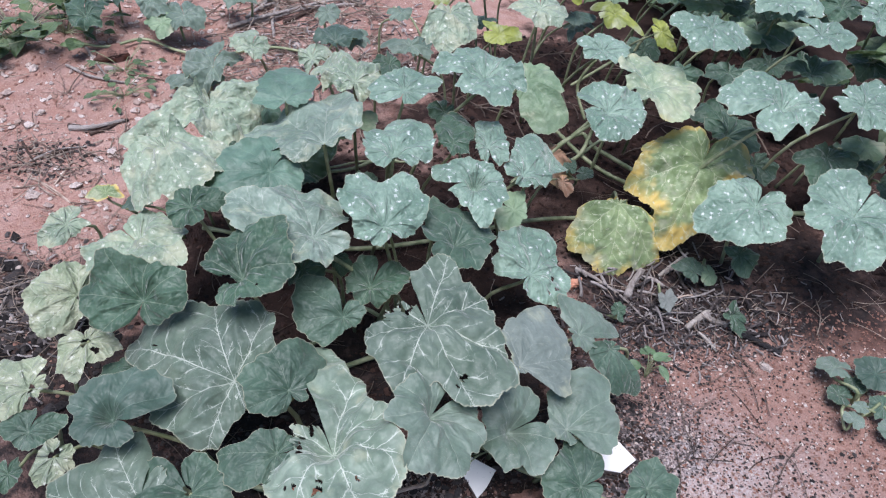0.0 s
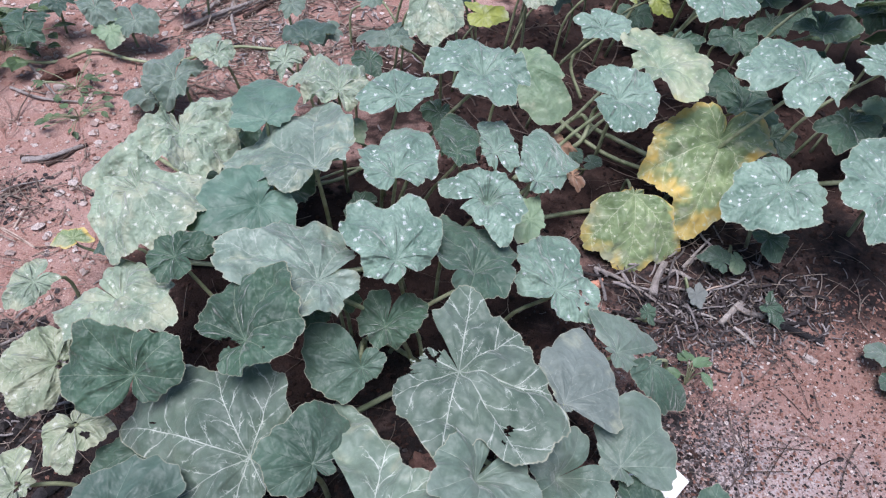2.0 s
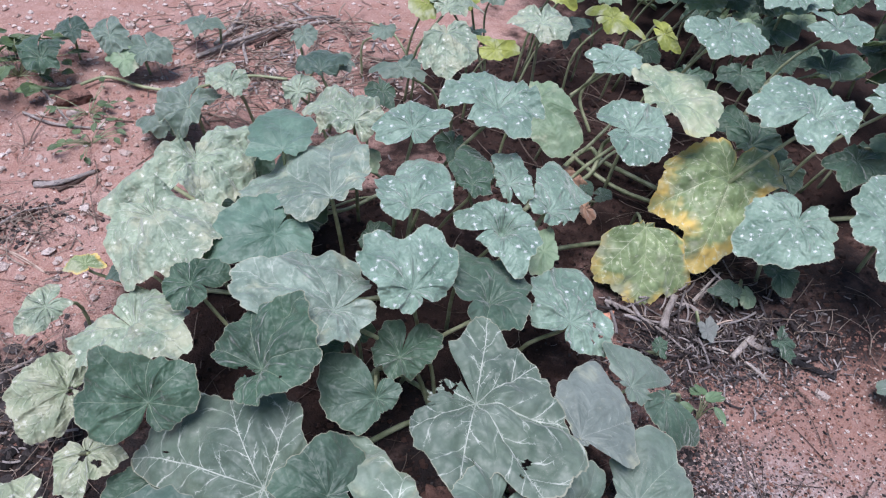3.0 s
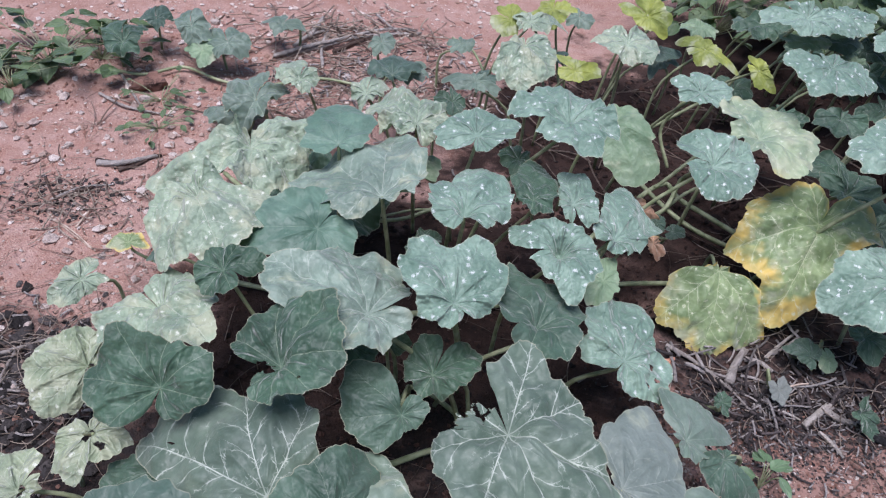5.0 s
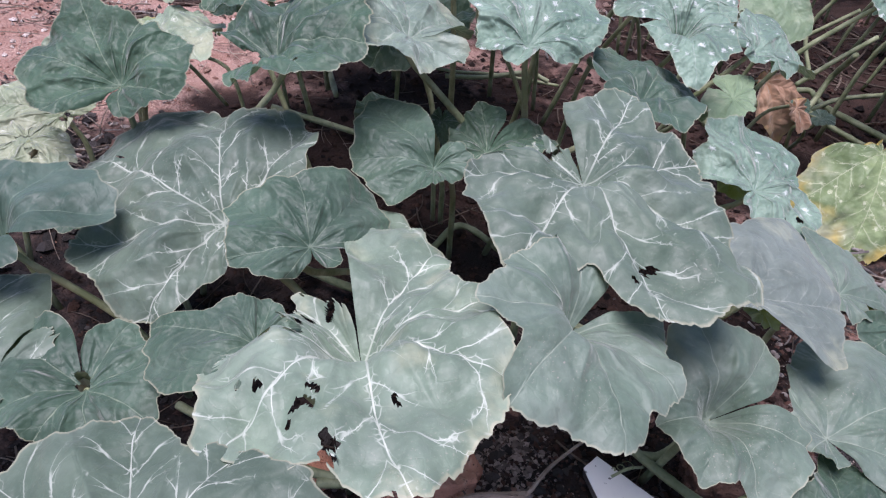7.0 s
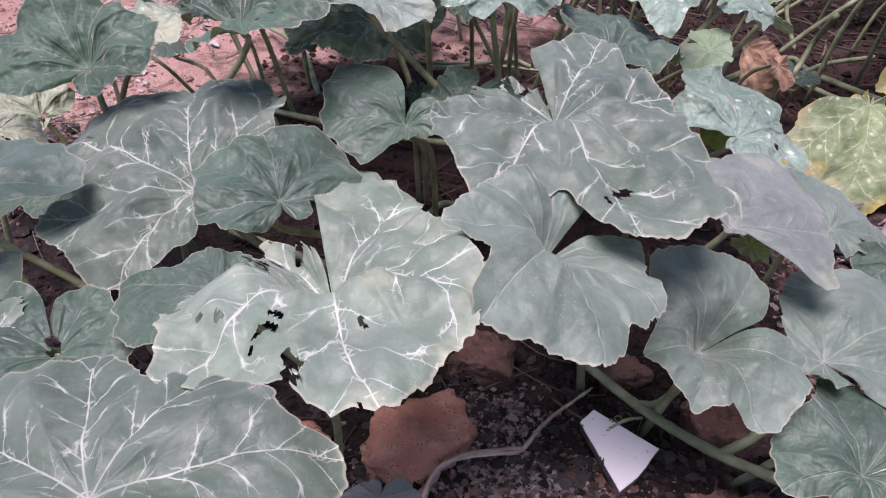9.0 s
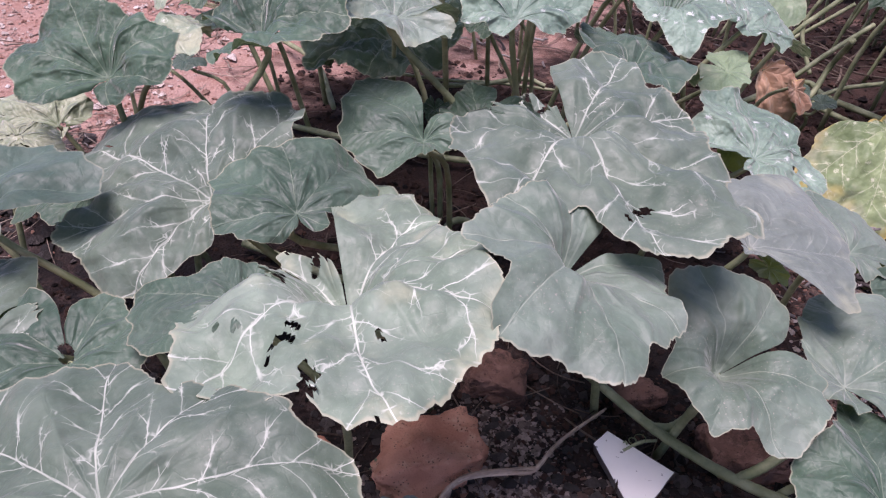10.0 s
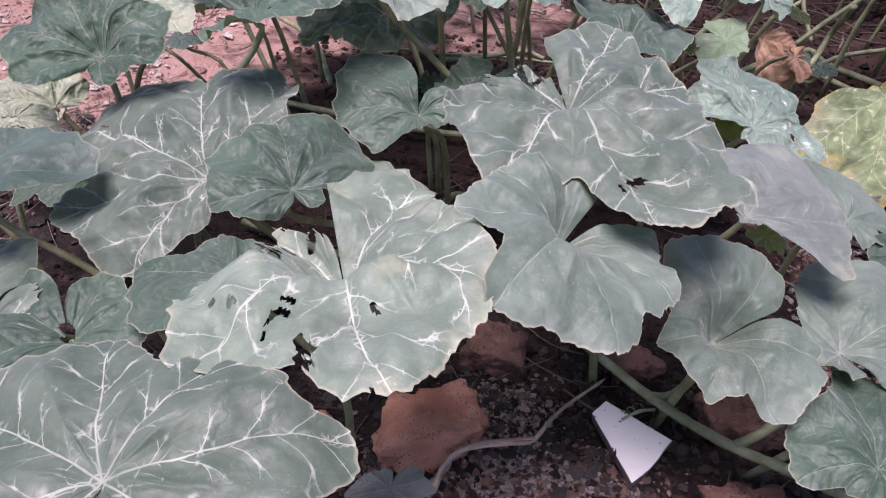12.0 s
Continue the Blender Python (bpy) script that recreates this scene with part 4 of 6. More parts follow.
leaf(right, "yb", (0.101, 2.829, 0.332), (-8, 31, -124), (0.083, 0.068, 0.070, 0.058, 0.052, 0.060, 0.066, 0.052, 0.053, 0.068, 0.075, 0.065, 0.071, 0.069, 0.079))
leaf(right, "yb", (0.299, 2.488, 0.332), (-11, 29, -122), (0.091, 0.062, 0.039, 0.039, 0.043, 0.075, 0.086, 0.049, 0.045, 0.045, 0.040, 0.042, 0.054, 0.052, 0.056))
leaf(right, "pa", (0.148, 2.609, 0.420), (-4, 10, -112), (0.062, 0.044, 0.040, 0.040, 0.066, 0.150, 0.072, 0.064, 0.061, 0.047, 0.044, 0.045, 0.037, 0.038, 0.047))
leaf(right, "bl", (0.724, 2.833, 0.500), (-7, 15, -116), (0.106, 0.074, 0.061, 0.062, 0.055, 0.057, 0.062, 0.040, 0.035, 0.036, 0.043, 0.077, 0.085, 0.106, 0.127))
leaf(right, "dk", (0.994, 1.994, 0.295), (-22, 15, -148), (0.083, 0.072, 0.059, 0.060, 0.075, 0.087, 0.105, 0.085, 0.083, 0.078, 0.054, 0.050, 0.053, 0.074, 0.098))
leaf(right, "gn", (1.421, 2.662, 0.361), (-9, 21, -127), (0.051, 0.033, 0.027, 0.027, 0.030, 0.050, 0.057, 0.052, 0.058, 0.050, 0.051, 0.069, 0.081, 0.087, 0.080))
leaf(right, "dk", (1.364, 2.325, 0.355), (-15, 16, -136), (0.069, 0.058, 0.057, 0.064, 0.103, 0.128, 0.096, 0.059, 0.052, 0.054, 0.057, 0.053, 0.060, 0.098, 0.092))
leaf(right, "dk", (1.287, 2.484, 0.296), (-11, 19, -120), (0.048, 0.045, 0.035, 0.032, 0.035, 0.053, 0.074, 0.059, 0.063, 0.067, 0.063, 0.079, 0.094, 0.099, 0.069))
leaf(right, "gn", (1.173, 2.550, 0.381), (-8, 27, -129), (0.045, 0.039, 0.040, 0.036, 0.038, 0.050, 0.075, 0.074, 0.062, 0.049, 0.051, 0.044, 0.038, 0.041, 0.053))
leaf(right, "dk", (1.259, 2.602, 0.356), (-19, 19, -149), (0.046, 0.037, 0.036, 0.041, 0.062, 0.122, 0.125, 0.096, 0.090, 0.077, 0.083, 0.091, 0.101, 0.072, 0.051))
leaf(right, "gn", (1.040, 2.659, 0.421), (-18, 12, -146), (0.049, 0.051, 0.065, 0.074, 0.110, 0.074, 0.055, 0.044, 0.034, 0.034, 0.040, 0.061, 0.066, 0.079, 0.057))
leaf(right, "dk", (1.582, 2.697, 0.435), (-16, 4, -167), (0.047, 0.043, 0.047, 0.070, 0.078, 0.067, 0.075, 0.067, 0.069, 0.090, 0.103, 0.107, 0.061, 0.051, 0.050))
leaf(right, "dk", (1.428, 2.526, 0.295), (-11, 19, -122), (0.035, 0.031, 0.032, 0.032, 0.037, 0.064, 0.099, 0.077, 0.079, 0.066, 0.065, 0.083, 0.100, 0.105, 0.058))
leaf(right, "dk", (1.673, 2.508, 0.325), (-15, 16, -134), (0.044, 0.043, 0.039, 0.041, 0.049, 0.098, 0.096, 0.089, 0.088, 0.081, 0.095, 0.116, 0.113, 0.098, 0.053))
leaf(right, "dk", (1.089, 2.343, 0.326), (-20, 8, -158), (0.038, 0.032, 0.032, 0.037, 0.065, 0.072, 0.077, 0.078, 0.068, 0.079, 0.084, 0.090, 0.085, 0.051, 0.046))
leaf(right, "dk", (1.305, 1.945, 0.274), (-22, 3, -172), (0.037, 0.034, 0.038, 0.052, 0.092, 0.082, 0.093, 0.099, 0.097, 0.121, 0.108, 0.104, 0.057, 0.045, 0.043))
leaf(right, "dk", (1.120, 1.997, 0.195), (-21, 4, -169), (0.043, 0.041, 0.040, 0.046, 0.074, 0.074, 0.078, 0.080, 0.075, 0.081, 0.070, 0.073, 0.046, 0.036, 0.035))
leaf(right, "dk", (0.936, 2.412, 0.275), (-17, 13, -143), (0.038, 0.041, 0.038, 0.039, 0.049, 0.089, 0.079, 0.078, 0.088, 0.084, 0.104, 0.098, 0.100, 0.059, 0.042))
leaf(right, "sp", (1.590, 2.859, 0.499), (-12, 11, -139), (0.046, 0.053, 0.060, 0.072, 0.154, 0.140, 0.125, 0.102, 0.081, 0.084, 0.088, 0.082, 0.097, 0.062, 0.048))
leaf(right, "gd", (0.865, 1.611, 0.070), (24, -11, 23), (0.033, 0.033, 0.029, 0.033, 0.038, 0.062, 0.055, 0.049, 0.049, 0.035, 0.034, 0.031, 0.021, 0.020, 0.020), droop=0.2)
leaf(right, "gn", (0.913, 1.619, 0.061), (-28, 4, -150), (0.028, 0.026, 0.023, 0.020, 0.020, 0.028, 0.033, 0.034, 0.039, 0.037, 0.039, 0.027, 0.024, 0.025, 0.032))
leaf(right, "dk", (0.995, 1.649, 0.116), (-23, -14, 151), (0.031, 0.041, 0.056, 0.050, 0.054, 0.070, 0.073, 0.052, 0.044, 0.044, 0.053, 0.033, 0.026, 0.025, 0.028))
leaf(right, "dk", (0.928, 1.446, 0.071), (29, 46, -30), (0.027, 0.032, 0.031, 0.035, 0.047, 0.045, 0.029, 0.026, 0.027, 0.033, 0.045, 0.073, 0.044, 0.033, 0.027), stalk=False, fold=0.25)
leaf(right, "da", (0.769, 1.519, 0.041), (-17, 2, -172), (0.031, 0.039, 0.033, 0.034, 0.027, 0.025, 0.028, 0.038, 0.031, 0.031, 0.025, 0.022, 0.025, 0.028, 0.026))
leaf(right, "dk", (0.616, 1.459, 0.051), (21, 7, -18), (0.024, 0.020, 0.020, 0.020, 0.020, 0.020, 0.023, 0.025, 0.022, 0.022, 0.020, 0.020, 0.021, 0.035, 0.034))
# leaves mostly beyond the view, added to shade the ground below
leaf(right, "sp", (1.634, 2.187, 0.478), (-11, 4, -162), (0.103, 0.105, 0.115, 0.136, 0.115, 0.116, 0.096, 0.096, 0.122, 0.132, 0.144, 0.117, 0.102, 0.082, 0.081))
leaf(right, "dk", (1.507, 1.860, 0.412), (-15, 8, -153), (0.075, 0.067, 0.068, 0.090, 0.111, 0.113, 0.116, 0.100, 0.111, 0.133, 0.148, 0.137, 0.099, 0.071, 0.067))
leaf(right, "sp", (1.466, 1.591, 0.358), (-16, 4, -166), (0.109, 0.100, 0.116, 0.125, 0.099, 0.101, 0.090, 0.094, 0.120, 0.132, 0.141, 0.113, 0.097, 0.084, 0.089))
leaf(right, "dk", (1.556, 2.877, 0.454), (-16, 4, -167), (0.064, 0.060, 0.066, 0.102, 0.126, 0.112, 0.102, 0.092, 0.106, 0.121, 0.126, 0.133, 0.075, 0.064, 0.063))
leaf(right, "sp", (1.165, 2.722, 0.478), (-11, 2, -169), (0.082, 0.076, 0.084, 0.115, 0.094, 0.091, 0.087, 0.082, 0.101, 0.106, 0.103, 0.122, 0.083, 0.070, 0.071))
leaf(right, "dk", (0.958, 2.825, 0.395), (-16, 5, -161), (0.051, 0.047, 0.051, 0.076, 0.103, 0.077, 0.073, 0.068, 0.078, 0.095, 0.092, 0.112, 0.071, 0.055, 0.054))
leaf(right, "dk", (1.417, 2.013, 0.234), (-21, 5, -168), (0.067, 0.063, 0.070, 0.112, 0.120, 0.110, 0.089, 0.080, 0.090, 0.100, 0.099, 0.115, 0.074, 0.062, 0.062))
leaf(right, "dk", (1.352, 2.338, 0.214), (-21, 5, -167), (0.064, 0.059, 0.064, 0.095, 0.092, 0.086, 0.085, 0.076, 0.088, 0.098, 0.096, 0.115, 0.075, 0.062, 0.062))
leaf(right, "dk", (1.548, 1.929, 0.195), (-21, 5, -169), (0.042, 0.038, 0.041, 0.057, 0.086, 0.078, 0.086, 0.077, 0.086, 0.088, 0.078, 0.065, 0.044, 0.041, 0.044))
leaf(right, "gn", (1.424, 1.974, 0.301), (-21, 17, -154), (0.045, 0.038, 0.037, 0.042, 0.066, 0.064, 0.062, 0.050, 0.043, 0.046, 0.059, 0.058, 0.073, 0.066, 0.047))

leaf(left, "pa", (-0.875, 1.530, 0.183), (-3, -23, 142), (0.053, 0.057, 0.043, 0.040, 0.043, 0.057, 0.077, 0.079, 0.057, 0.047, 0.046, 0.043, 0.049, 0.068, 0.056))
leaf(left, "pa", (-0.615, 1.368, 0.282), (19, 4, -127), (0.105, 0.083, 0.085, 0.081, 0.089, 0.102, 0.143, 0.177, 0.167, 0.128, 0.122, 0.122, 0.125, 0.124, 0.109), cup=0.3, ruffle=0.12)
leaf(left, "pl", (-0.774, 1.313, 0.154), (15, -29, 102), (0.024, 0.024, 0.030, 0.059, 0.103, 0.124, 0.119, 0.115, 0.108, 0.092, 0.092, 0.073, 0.070, 0.050, 0.033), holes=((-130, 0.27, 0.008),))
leaf(left, "pl", (-0.650, 1.095, 0.249), (-11, 9, -142), (0.035, 0.029, 0.029, 0.035, 0.057, 0.067, 0.066, 0.055, 0.057, 0.085, 0.088, 0.062, 0.059, 0.044, 0.041), holes=((76, 0.07, 0.009), (-9, 0.51, 0.007),))
leaf(left, "pl", (-0.754, 1.004, 0.192), (-12, -7, 151), (0.048, 0.034, 0.031, 0.032, 0.031, 0.035, 0.054, 0.070, 0.101, 0.099, 0.109, 0.108, 0.082, 0.074, 0.073), holes=((-122, 0.25, 0.008),))
leaf(left, "dk", (-0.485, 1.393, 0.389), (5, -13, 69), (0.054, 0.054, 0.067, 0.061, 0.060, 0.053, 0.053, 0.048, 0.056, 0.050, 0.047, 0.052, 0.080, 0.081, 0.067))
leaf(left, "ye", (-0.834, 1.693, 0.161), (10, -14, 53), (0.023, 0.022, 0.023, 0.031, 0.036, 0.053, 0.045, 0.043, 0.032, 0.028, 0.029, 0.038, 0.040, 0.049, 0.036))
leaf(left, "bl", (-0.756, 1.692, 0.140), (-11, -13, 132), (0.045, 0.047, 0.037, 0.033, 0.037, 0.032, 0.031, 0.038, 0.027, 0.021, 0.021, 0.021, 0.020, 0.020, 0.027))

leaf(far, "bl", (-0.269, 2.436, 0.289), (13, -6, 26), (0.031, 0.032, 0.044, 0.051, 0.054, 0.081, 0.097, 0.146, 0.217, 0.180, 0.126, 0.080, 0.062, 0.051, 0.034), ruffle=0.16, droop=0.3, fold=0.12)
leaf(far, "pa", (-0.329, 2.277, 0.303), (-14, -3, 169), (0.101, 0.084, 0.056, 0.051, 0.040, 0.036, 0.040, 0.050, 0.042, 0.045, 0.044, 0.049, 0.072, 0.090, 0.131), ruffle=0.2, droop=0.3)
leaf(far, "pa", (-0.548, 2.382, 0.270), (-14, -2, 172), (0.081, 0.060, 0.054, 0.060, 0.057, 0.056, 0.059, 0.046, 0.045, 0.054, 0.059, 0.080, 0.112, 0.178, 0.149), ruffle=0.18, droop=0.3, cup=0.2)
leaf(far, "gr", (-0.681, 2.344, 0.212), (-14, -3, 167), (0.130, 0.120, 0.090, 0.065, 0.061, 0.068, 0.073, 0.096, 0.092, 0.097, 0.097, 0.119, 0.149, 0.249, 0.199), ruffle=0.18, droop=0.35, fold=0.15)
leaf(far, "gr", (-0.753, 2.387, 0.111), (-11, -9, 140), (0.105, 0.062, 0.049, 0.047, 0.052, 0.042, 0.041, 0.046, 0.075, 0.100, 0.165, 0.202, 0.190, 0.138, 0.120), ruffle=0.18, droop=0.35)
leaf(far, "dk", (-1.281, 2.782, 0.136), (-22, 3, -171), (0.130, 0.105, 0.083, 0.067, 0.068, 0.079, 0.065, 0.063, 0.076, 0.065, 0.061, 0.070, 0.091, 0.225, 0.248), droop=0.35, ruffle=0.15)
leaf(far, "bl", (-1.214, 2.948, 0.156), (-21, 6, -166), (0.085, 0.066, 0.063, 0.057, 0.044, 0.043, 0.053, 0.050, 0.037, 0.036, 0.040, 0.062, 0.093, 0.112, 0.177), droop=0.35, ruffle=0.15)
leaf(far, "gr", (-1.068, 2.909, 0.160), (-29, 12, -169), (0.101, 0.069, 0.060, 0.063, 0.069, 0.094, 0.086, 0.073, 0.075, 0.055, 0.051, 0.054, 0.076, 0.119, 0.193), droop=0.4, ruffle=0.18)
leaf(far, "gr", (-0.925, 2.863, 0.128), (-20, 9, -157), (0.130, 0.087, 0.076, 0.080, 0.087, 0.083, 0.078, 0.061, 0.061, 0.073, 0.067, 0.069, 0.092, 0.115, 0.142), droop=0.35, ruffle=0.15)
leaf(far, "gr", (-0.765, 3.056, 0.126), (-15, -6, 158), (0.072, 0.078, 0.089, 0.048, 0.038, 0.036, 0.041, 0.055, 0.047, 0.049, 0.056, 0.113, 0.137, 0.076, 0.070), droop=0.3)
leaf(far, "gn", (-1.013, 2.838, 0.101), (-18, 20, -134), (0.059, 0.071, 0.063, 0.050, 0.050, 0.064, 0.068, 0.061, 0.074, 0.071, 0.049, 0.047, 0.051, 0.073, 0.065))

# small leaves that crowd behind the mound
crowd = random.Random(77)
for kind, x, y, z, size in (
    ("gr", -0.224, 2.643, 0.20, 0.060),
    ("gr", -0.059, 2.839, 0.22, 0.050),
    ("pa", 0.170, 2.806, 0.35, 0.060),
    ("bl", 0.271, 2.864, 0.20, 0.050),
    ("gr", 0.358, 2.978, 0.30, 0.050),
    ("gr", 0.642, 2.792, 0.25, 0.060),
    ("gn", 0.805, 2.989, 0.30, 0.070),
    ("bl", 0.972, 2.939, 0.35, 0.060),
    ("dk", 1.127, 2.833, 0.30, 0.070),
    ("gn", 1.151, 2.948, 0.40, 0.070),
    ("dk", 1.382, 2.911, 0.30, 0.080),
    ("gn", 1.239, 2.683, 0.35, 0.070),
    ("bl", 0.028, 2.634, 0.20, 0.045),
    ("dk", 0.560, 3.003, 0.20, 0.060),
    ("gr", -0.361, 2.937, 0.15, 0.050),
    ("yb", 0.234, 2.788, 0.40, 0.070),
    ("dk", 0.899, 2.726, 0.20, 0.070),
    ("gn", 1.198, 2.622, 0.30, 0.060),
):
    reach = [size * crowd.uniform(0.75, 1.2) for _ in SPOKES]
    leaf(right if x > 0.2 else far, kind, (x, y, z), (crowd.uniform(-24, -4), crowd.uniform(-10, 14), 180 + crowd.uniform(-60, 60)), reach, ruffle=0.14, droop=0.25)


# ---- vines and loose stems of the plants ----
vine(front, [(0.129, 1.089, 0.06), (0.183, 1.041, 0.055), (0.228, 1.009, 0.05), (0.274, 0.977, 0.05), (0.32, 0.949, 0.05), (0.367, 0.932, 0.05), (0.417, 0.914, 0.045), (0.50, 0.895, 0.03)], 0.0062)
vine(front, [(0.226, 1.010, 0.05), (0.252, 1.018, 0.055), (0.276, 1.040, 0.075), (0.29, 1.07, 0.10)], 0.0058, name="leaf_stalk")
vine(front, [(0.318, 0.950, 0.05), (0.352, 0.974, 0.06), (0.384, 0.996, 0.085)], 0.0062, name="leaf_stalk")
vine(front, [(-0.153, 0.870, 0.03), (-0.114, 0.880, 0.035), (-0.201, 0.887, 0.03), (-0.375, 0.937, 0.02)], 0.006)
vine(front, [(-0.45, 1.3, 0.02), (-0.2, 1.22, 0.03), (0.0, 1.3, 0.02), (0.2, 1.25, 0.03), (0.42, 1.35, 0.01)], 0.007)
vine(front, [(-0.217, 1.323, 0.02), (-0.140, 1.364, 0.03), (-0.076, 1.439, 0.03), (0.2, 1.2, 0.02)], 0.006)
vine(crest, [(-0.415, 2.063, 0.04), (-0.265, 2.039, 0.04), (-0.150, 2.106, 0.03), (0.002, 2.132, 0.02)], 0.004)
vine(crest, [(-0.6, 1.75, 0.02), (-0.2, 1.68, 0.03), (0.1, 1.75, 0.02), (0.4, 1.85, 0.03), (0.7, 1.9, 0.02)], 0.007)
vine(right, [(0.35, 2.0, 0.05), (0.608, 2.306, 0.06), (0.687, 2.224, 0.05), (1.0, 1.95, 0.03), (1.5, 1.9, 0.02)], 0.008)
vine(right, [(0.526, 2.161, 0.02), (0.596, 2.166, 0.07), (0.641, 2.234, 0.13), (0.646, 2.154, 0.22)], 0.007)
vine(right, [(0.659, 2.437, 0.03), (0.617, 2.490, 0.14), (0.657, 2.474, 0.26)], 0.006)
vine(right, [(0.628, 2.642, 0.06), (0.693, 2.635, 0.12), (0.766, 2.629, 0.18)], 0.006)


vine(far, [(-1.371, 2.801, 0.02), (-1.222, 2.770, 0.03), (-1.099, 2.843, 0.02), (-0.943, 2.783, 0.02), (-0.797, 2.764, 0.02), (-0.601, 2.849, 0.02), (-0.431, 2.850, 0.02)], 0.006)
vine(right, [(-0.101, 3.154, 0.1), (-0.020, 2.973, 0.14), (0.057, 2.826, 0.08)], 0.0045)


vine(right, [(0.531, 2.322, 0.06), (0.615, 2.171, 0.06), (0.687, 2.089, 0.05), (0.777, 2.049, 0.03)], 0.007)
vine(right, [(0.570, 2.231, 0.1), (0.638, 2.260, 0.16), (0.733, 2.328, 0.22)], 0.006)
vine(right, [(0.607, 2.197, 0.05), (0.695, 2.275, 0.07), (0.833, 2.362, 0.06)], 0.006)
vine(crest, [(-0.270, 2.026, 0.03), (-0.181, 2.042, 0.04), (-0.080, 2.103, 0.05), (-0.024, 2.107, 0.04)], 0.006)
vine(crest, [(-0.759, 2.202, 0.03), (-0.593, 2.021, 0.05), (-0.483, 1.840, 0.03)], 0.007)


def tendril(of, x, y, z, size, turns, seed):
    """A curled tendril."""
    rnd = random.Random(seed)
    pts = []
    for k in range(40):
        t = k / 39
        a = t * turns * 6.28
        pts.append((x + size * (1.6 * t + 0.5 * math.sin(a) * (0.3 + t)), y + size * 0.9 * t * rnd.uniform(0.97, 1.03), rise(x, y) + z + size * 0.6 * (1 - math.cos(a)) * (0.4 + 0.6 * t)))
    v, f = tube(pts, [0.0011 * (1.2 - k / 39) for k in range(40)], 5)
    mesh_ob("tendril", v, f, GREEN_STEM, of)


tendril(front, 0.194, 0.990, 0.02, 0.016, 3, 1)
tendril(front, -0.092, 0.882, 0.03, 0.02, 2, 2)
tendril(front, -0.065, 0.872, 0.02, 0.014, 3, 3)
vine(front, [(0.236, 1.011, 0.03), (0.216, 0.999, 0.03), (0.196, 0.981, 0.025)], 0.002, name="tendril")


# ---- stones, broken bricks and shards ----
def earth_material(name, low, high, dark, scale=40.0, rough=0.9, pits=0.6, islands=False):
    m = Nodes(name)
    if islands:
        geo = m.tree.nodes.new("ShaderNodeNewGeometry")
        at = m.tree.nodes.new("ShaderNodeTexCoord").outputs["Object"]
        colour = m.mix(geo.outputs["Random Per Island"], low, high)
        colour = m.mix(m.ramp(m.noise(at, scale * 6, 3.0), 0.5, 0.75, 0.0, 0.5), colour, dark)
    else:
        at = m.place()
        colour = m.mix(m.ramp(m.noise(at, scale * 0.5, 4.0), 0.3, 0.7), low, high)
        colour = m.mix(m.ramp(m.noise(at, scale * 4, 4.0, 0.7), 0.52, 0.72, 0.0, pits), colour, dark)
    m.bump(m.math("ADD", m.noise(at, scale * 4, 6.0, 0.75), m.math("MULTIPLY", m.noise(at, scale * 1.1, 4.0, 0.6), 1.4)), 1.0, 0.012)
    return m.done(colour, rough, 0.25)




def brick_material(name, low, high, sooty):
    """Fired clay, broken open: mottled, pitted, with soot in blots."""
    m = Nodes(name)
    at = m.place()
    broad, mid, fine = m.noise(at, 16.0, 3.0), m.noise(at, 60.0, 4.0, 0.65), m.noise(at, 330.0, 4.0, 0.7)
    colour = m.mix(m.ramp(broad, 0.35, 0.65), low, high)
    colour = m.mix(m.ramp(mid, 0.5, 0.7, 0.0, 0.45), colour, tuple(min(0.7, c * 1.25 + 0.03) for c in high))
    soot = m.math("ADD", m.math("MULTIPLY", m.noise(at, 24.0, 4.0, 0.7), 0.75), m.math("MULTIPLY", fine, 0.3))
    colour = m.mix(m.ramp(soot, 0.62 - 0.16 * sooty, 0.74 - 0.12 * sooty, 0.0, 0.85), colour, (0.035, 0.026, 0.024))
    pit = m.ramp(m.cells(at, 210.0), 0.12, 0.3, 1.0, 0.0)
    pit = m.math("MULTIPLY", pit, m.ramp(mid, 0.45, 0.6))
    colour = m.mix(m.math("MULTIPLY", pit, 0.8), colour, (0.05, 0.03, 0.025))
    h = m.math("ADD", m.math("MULTIPLY", mid, 1.2), m.math("SUBTRACT", m.math("MULTIPLY", fine, 0.5), m.math("MULTIPLY", pit, 0.6)))
    m.bump(h, 0.9, 0.006)
    return m.done(colour, 0.92, 0.2)


BRICK = brick_material("burnt_brick", (0.48, 0.215, 0.14), (0.68, 0.345, 0.235), 0.3)
DULL_BRICK = brick_material("sooty_brick", (0.135, 0.075, 0.058), (0.23, 0.13, 0.10), 0.7)
PALE_STONE = earth_material("pale_stone", (0.52, 0.42, 0.36), (0.66, 0.58, 0.52), (0.34, 0.22, 0.17), pits=0.4)
CHARCOAL = earth_material("charcoal", (0.012, 0.012, 0.013), (0.035, 0.033, 0.034), (0.10, 0.10, 0.105), 30.0, 0.7)
GREY_WOOD = earth_material("weathered_wood", (0.36, 0.32, 0.285), (0.56, 0.51, 0.47), (0.09, 0.075, 0.065), 60.0)
PALE_WOOD = earth_material("bleached_wood", (0.52, 0.47, 0.41), (0.74, 0.68, 0.62), (0.16, 0.13, 0.11), 60.0)
BARK = earth_material("dark_bark", (0.075, 0.05, 0.04), (0.15, 0.105, 0.085), (0.03, 0.024, 0.02), 60.0)


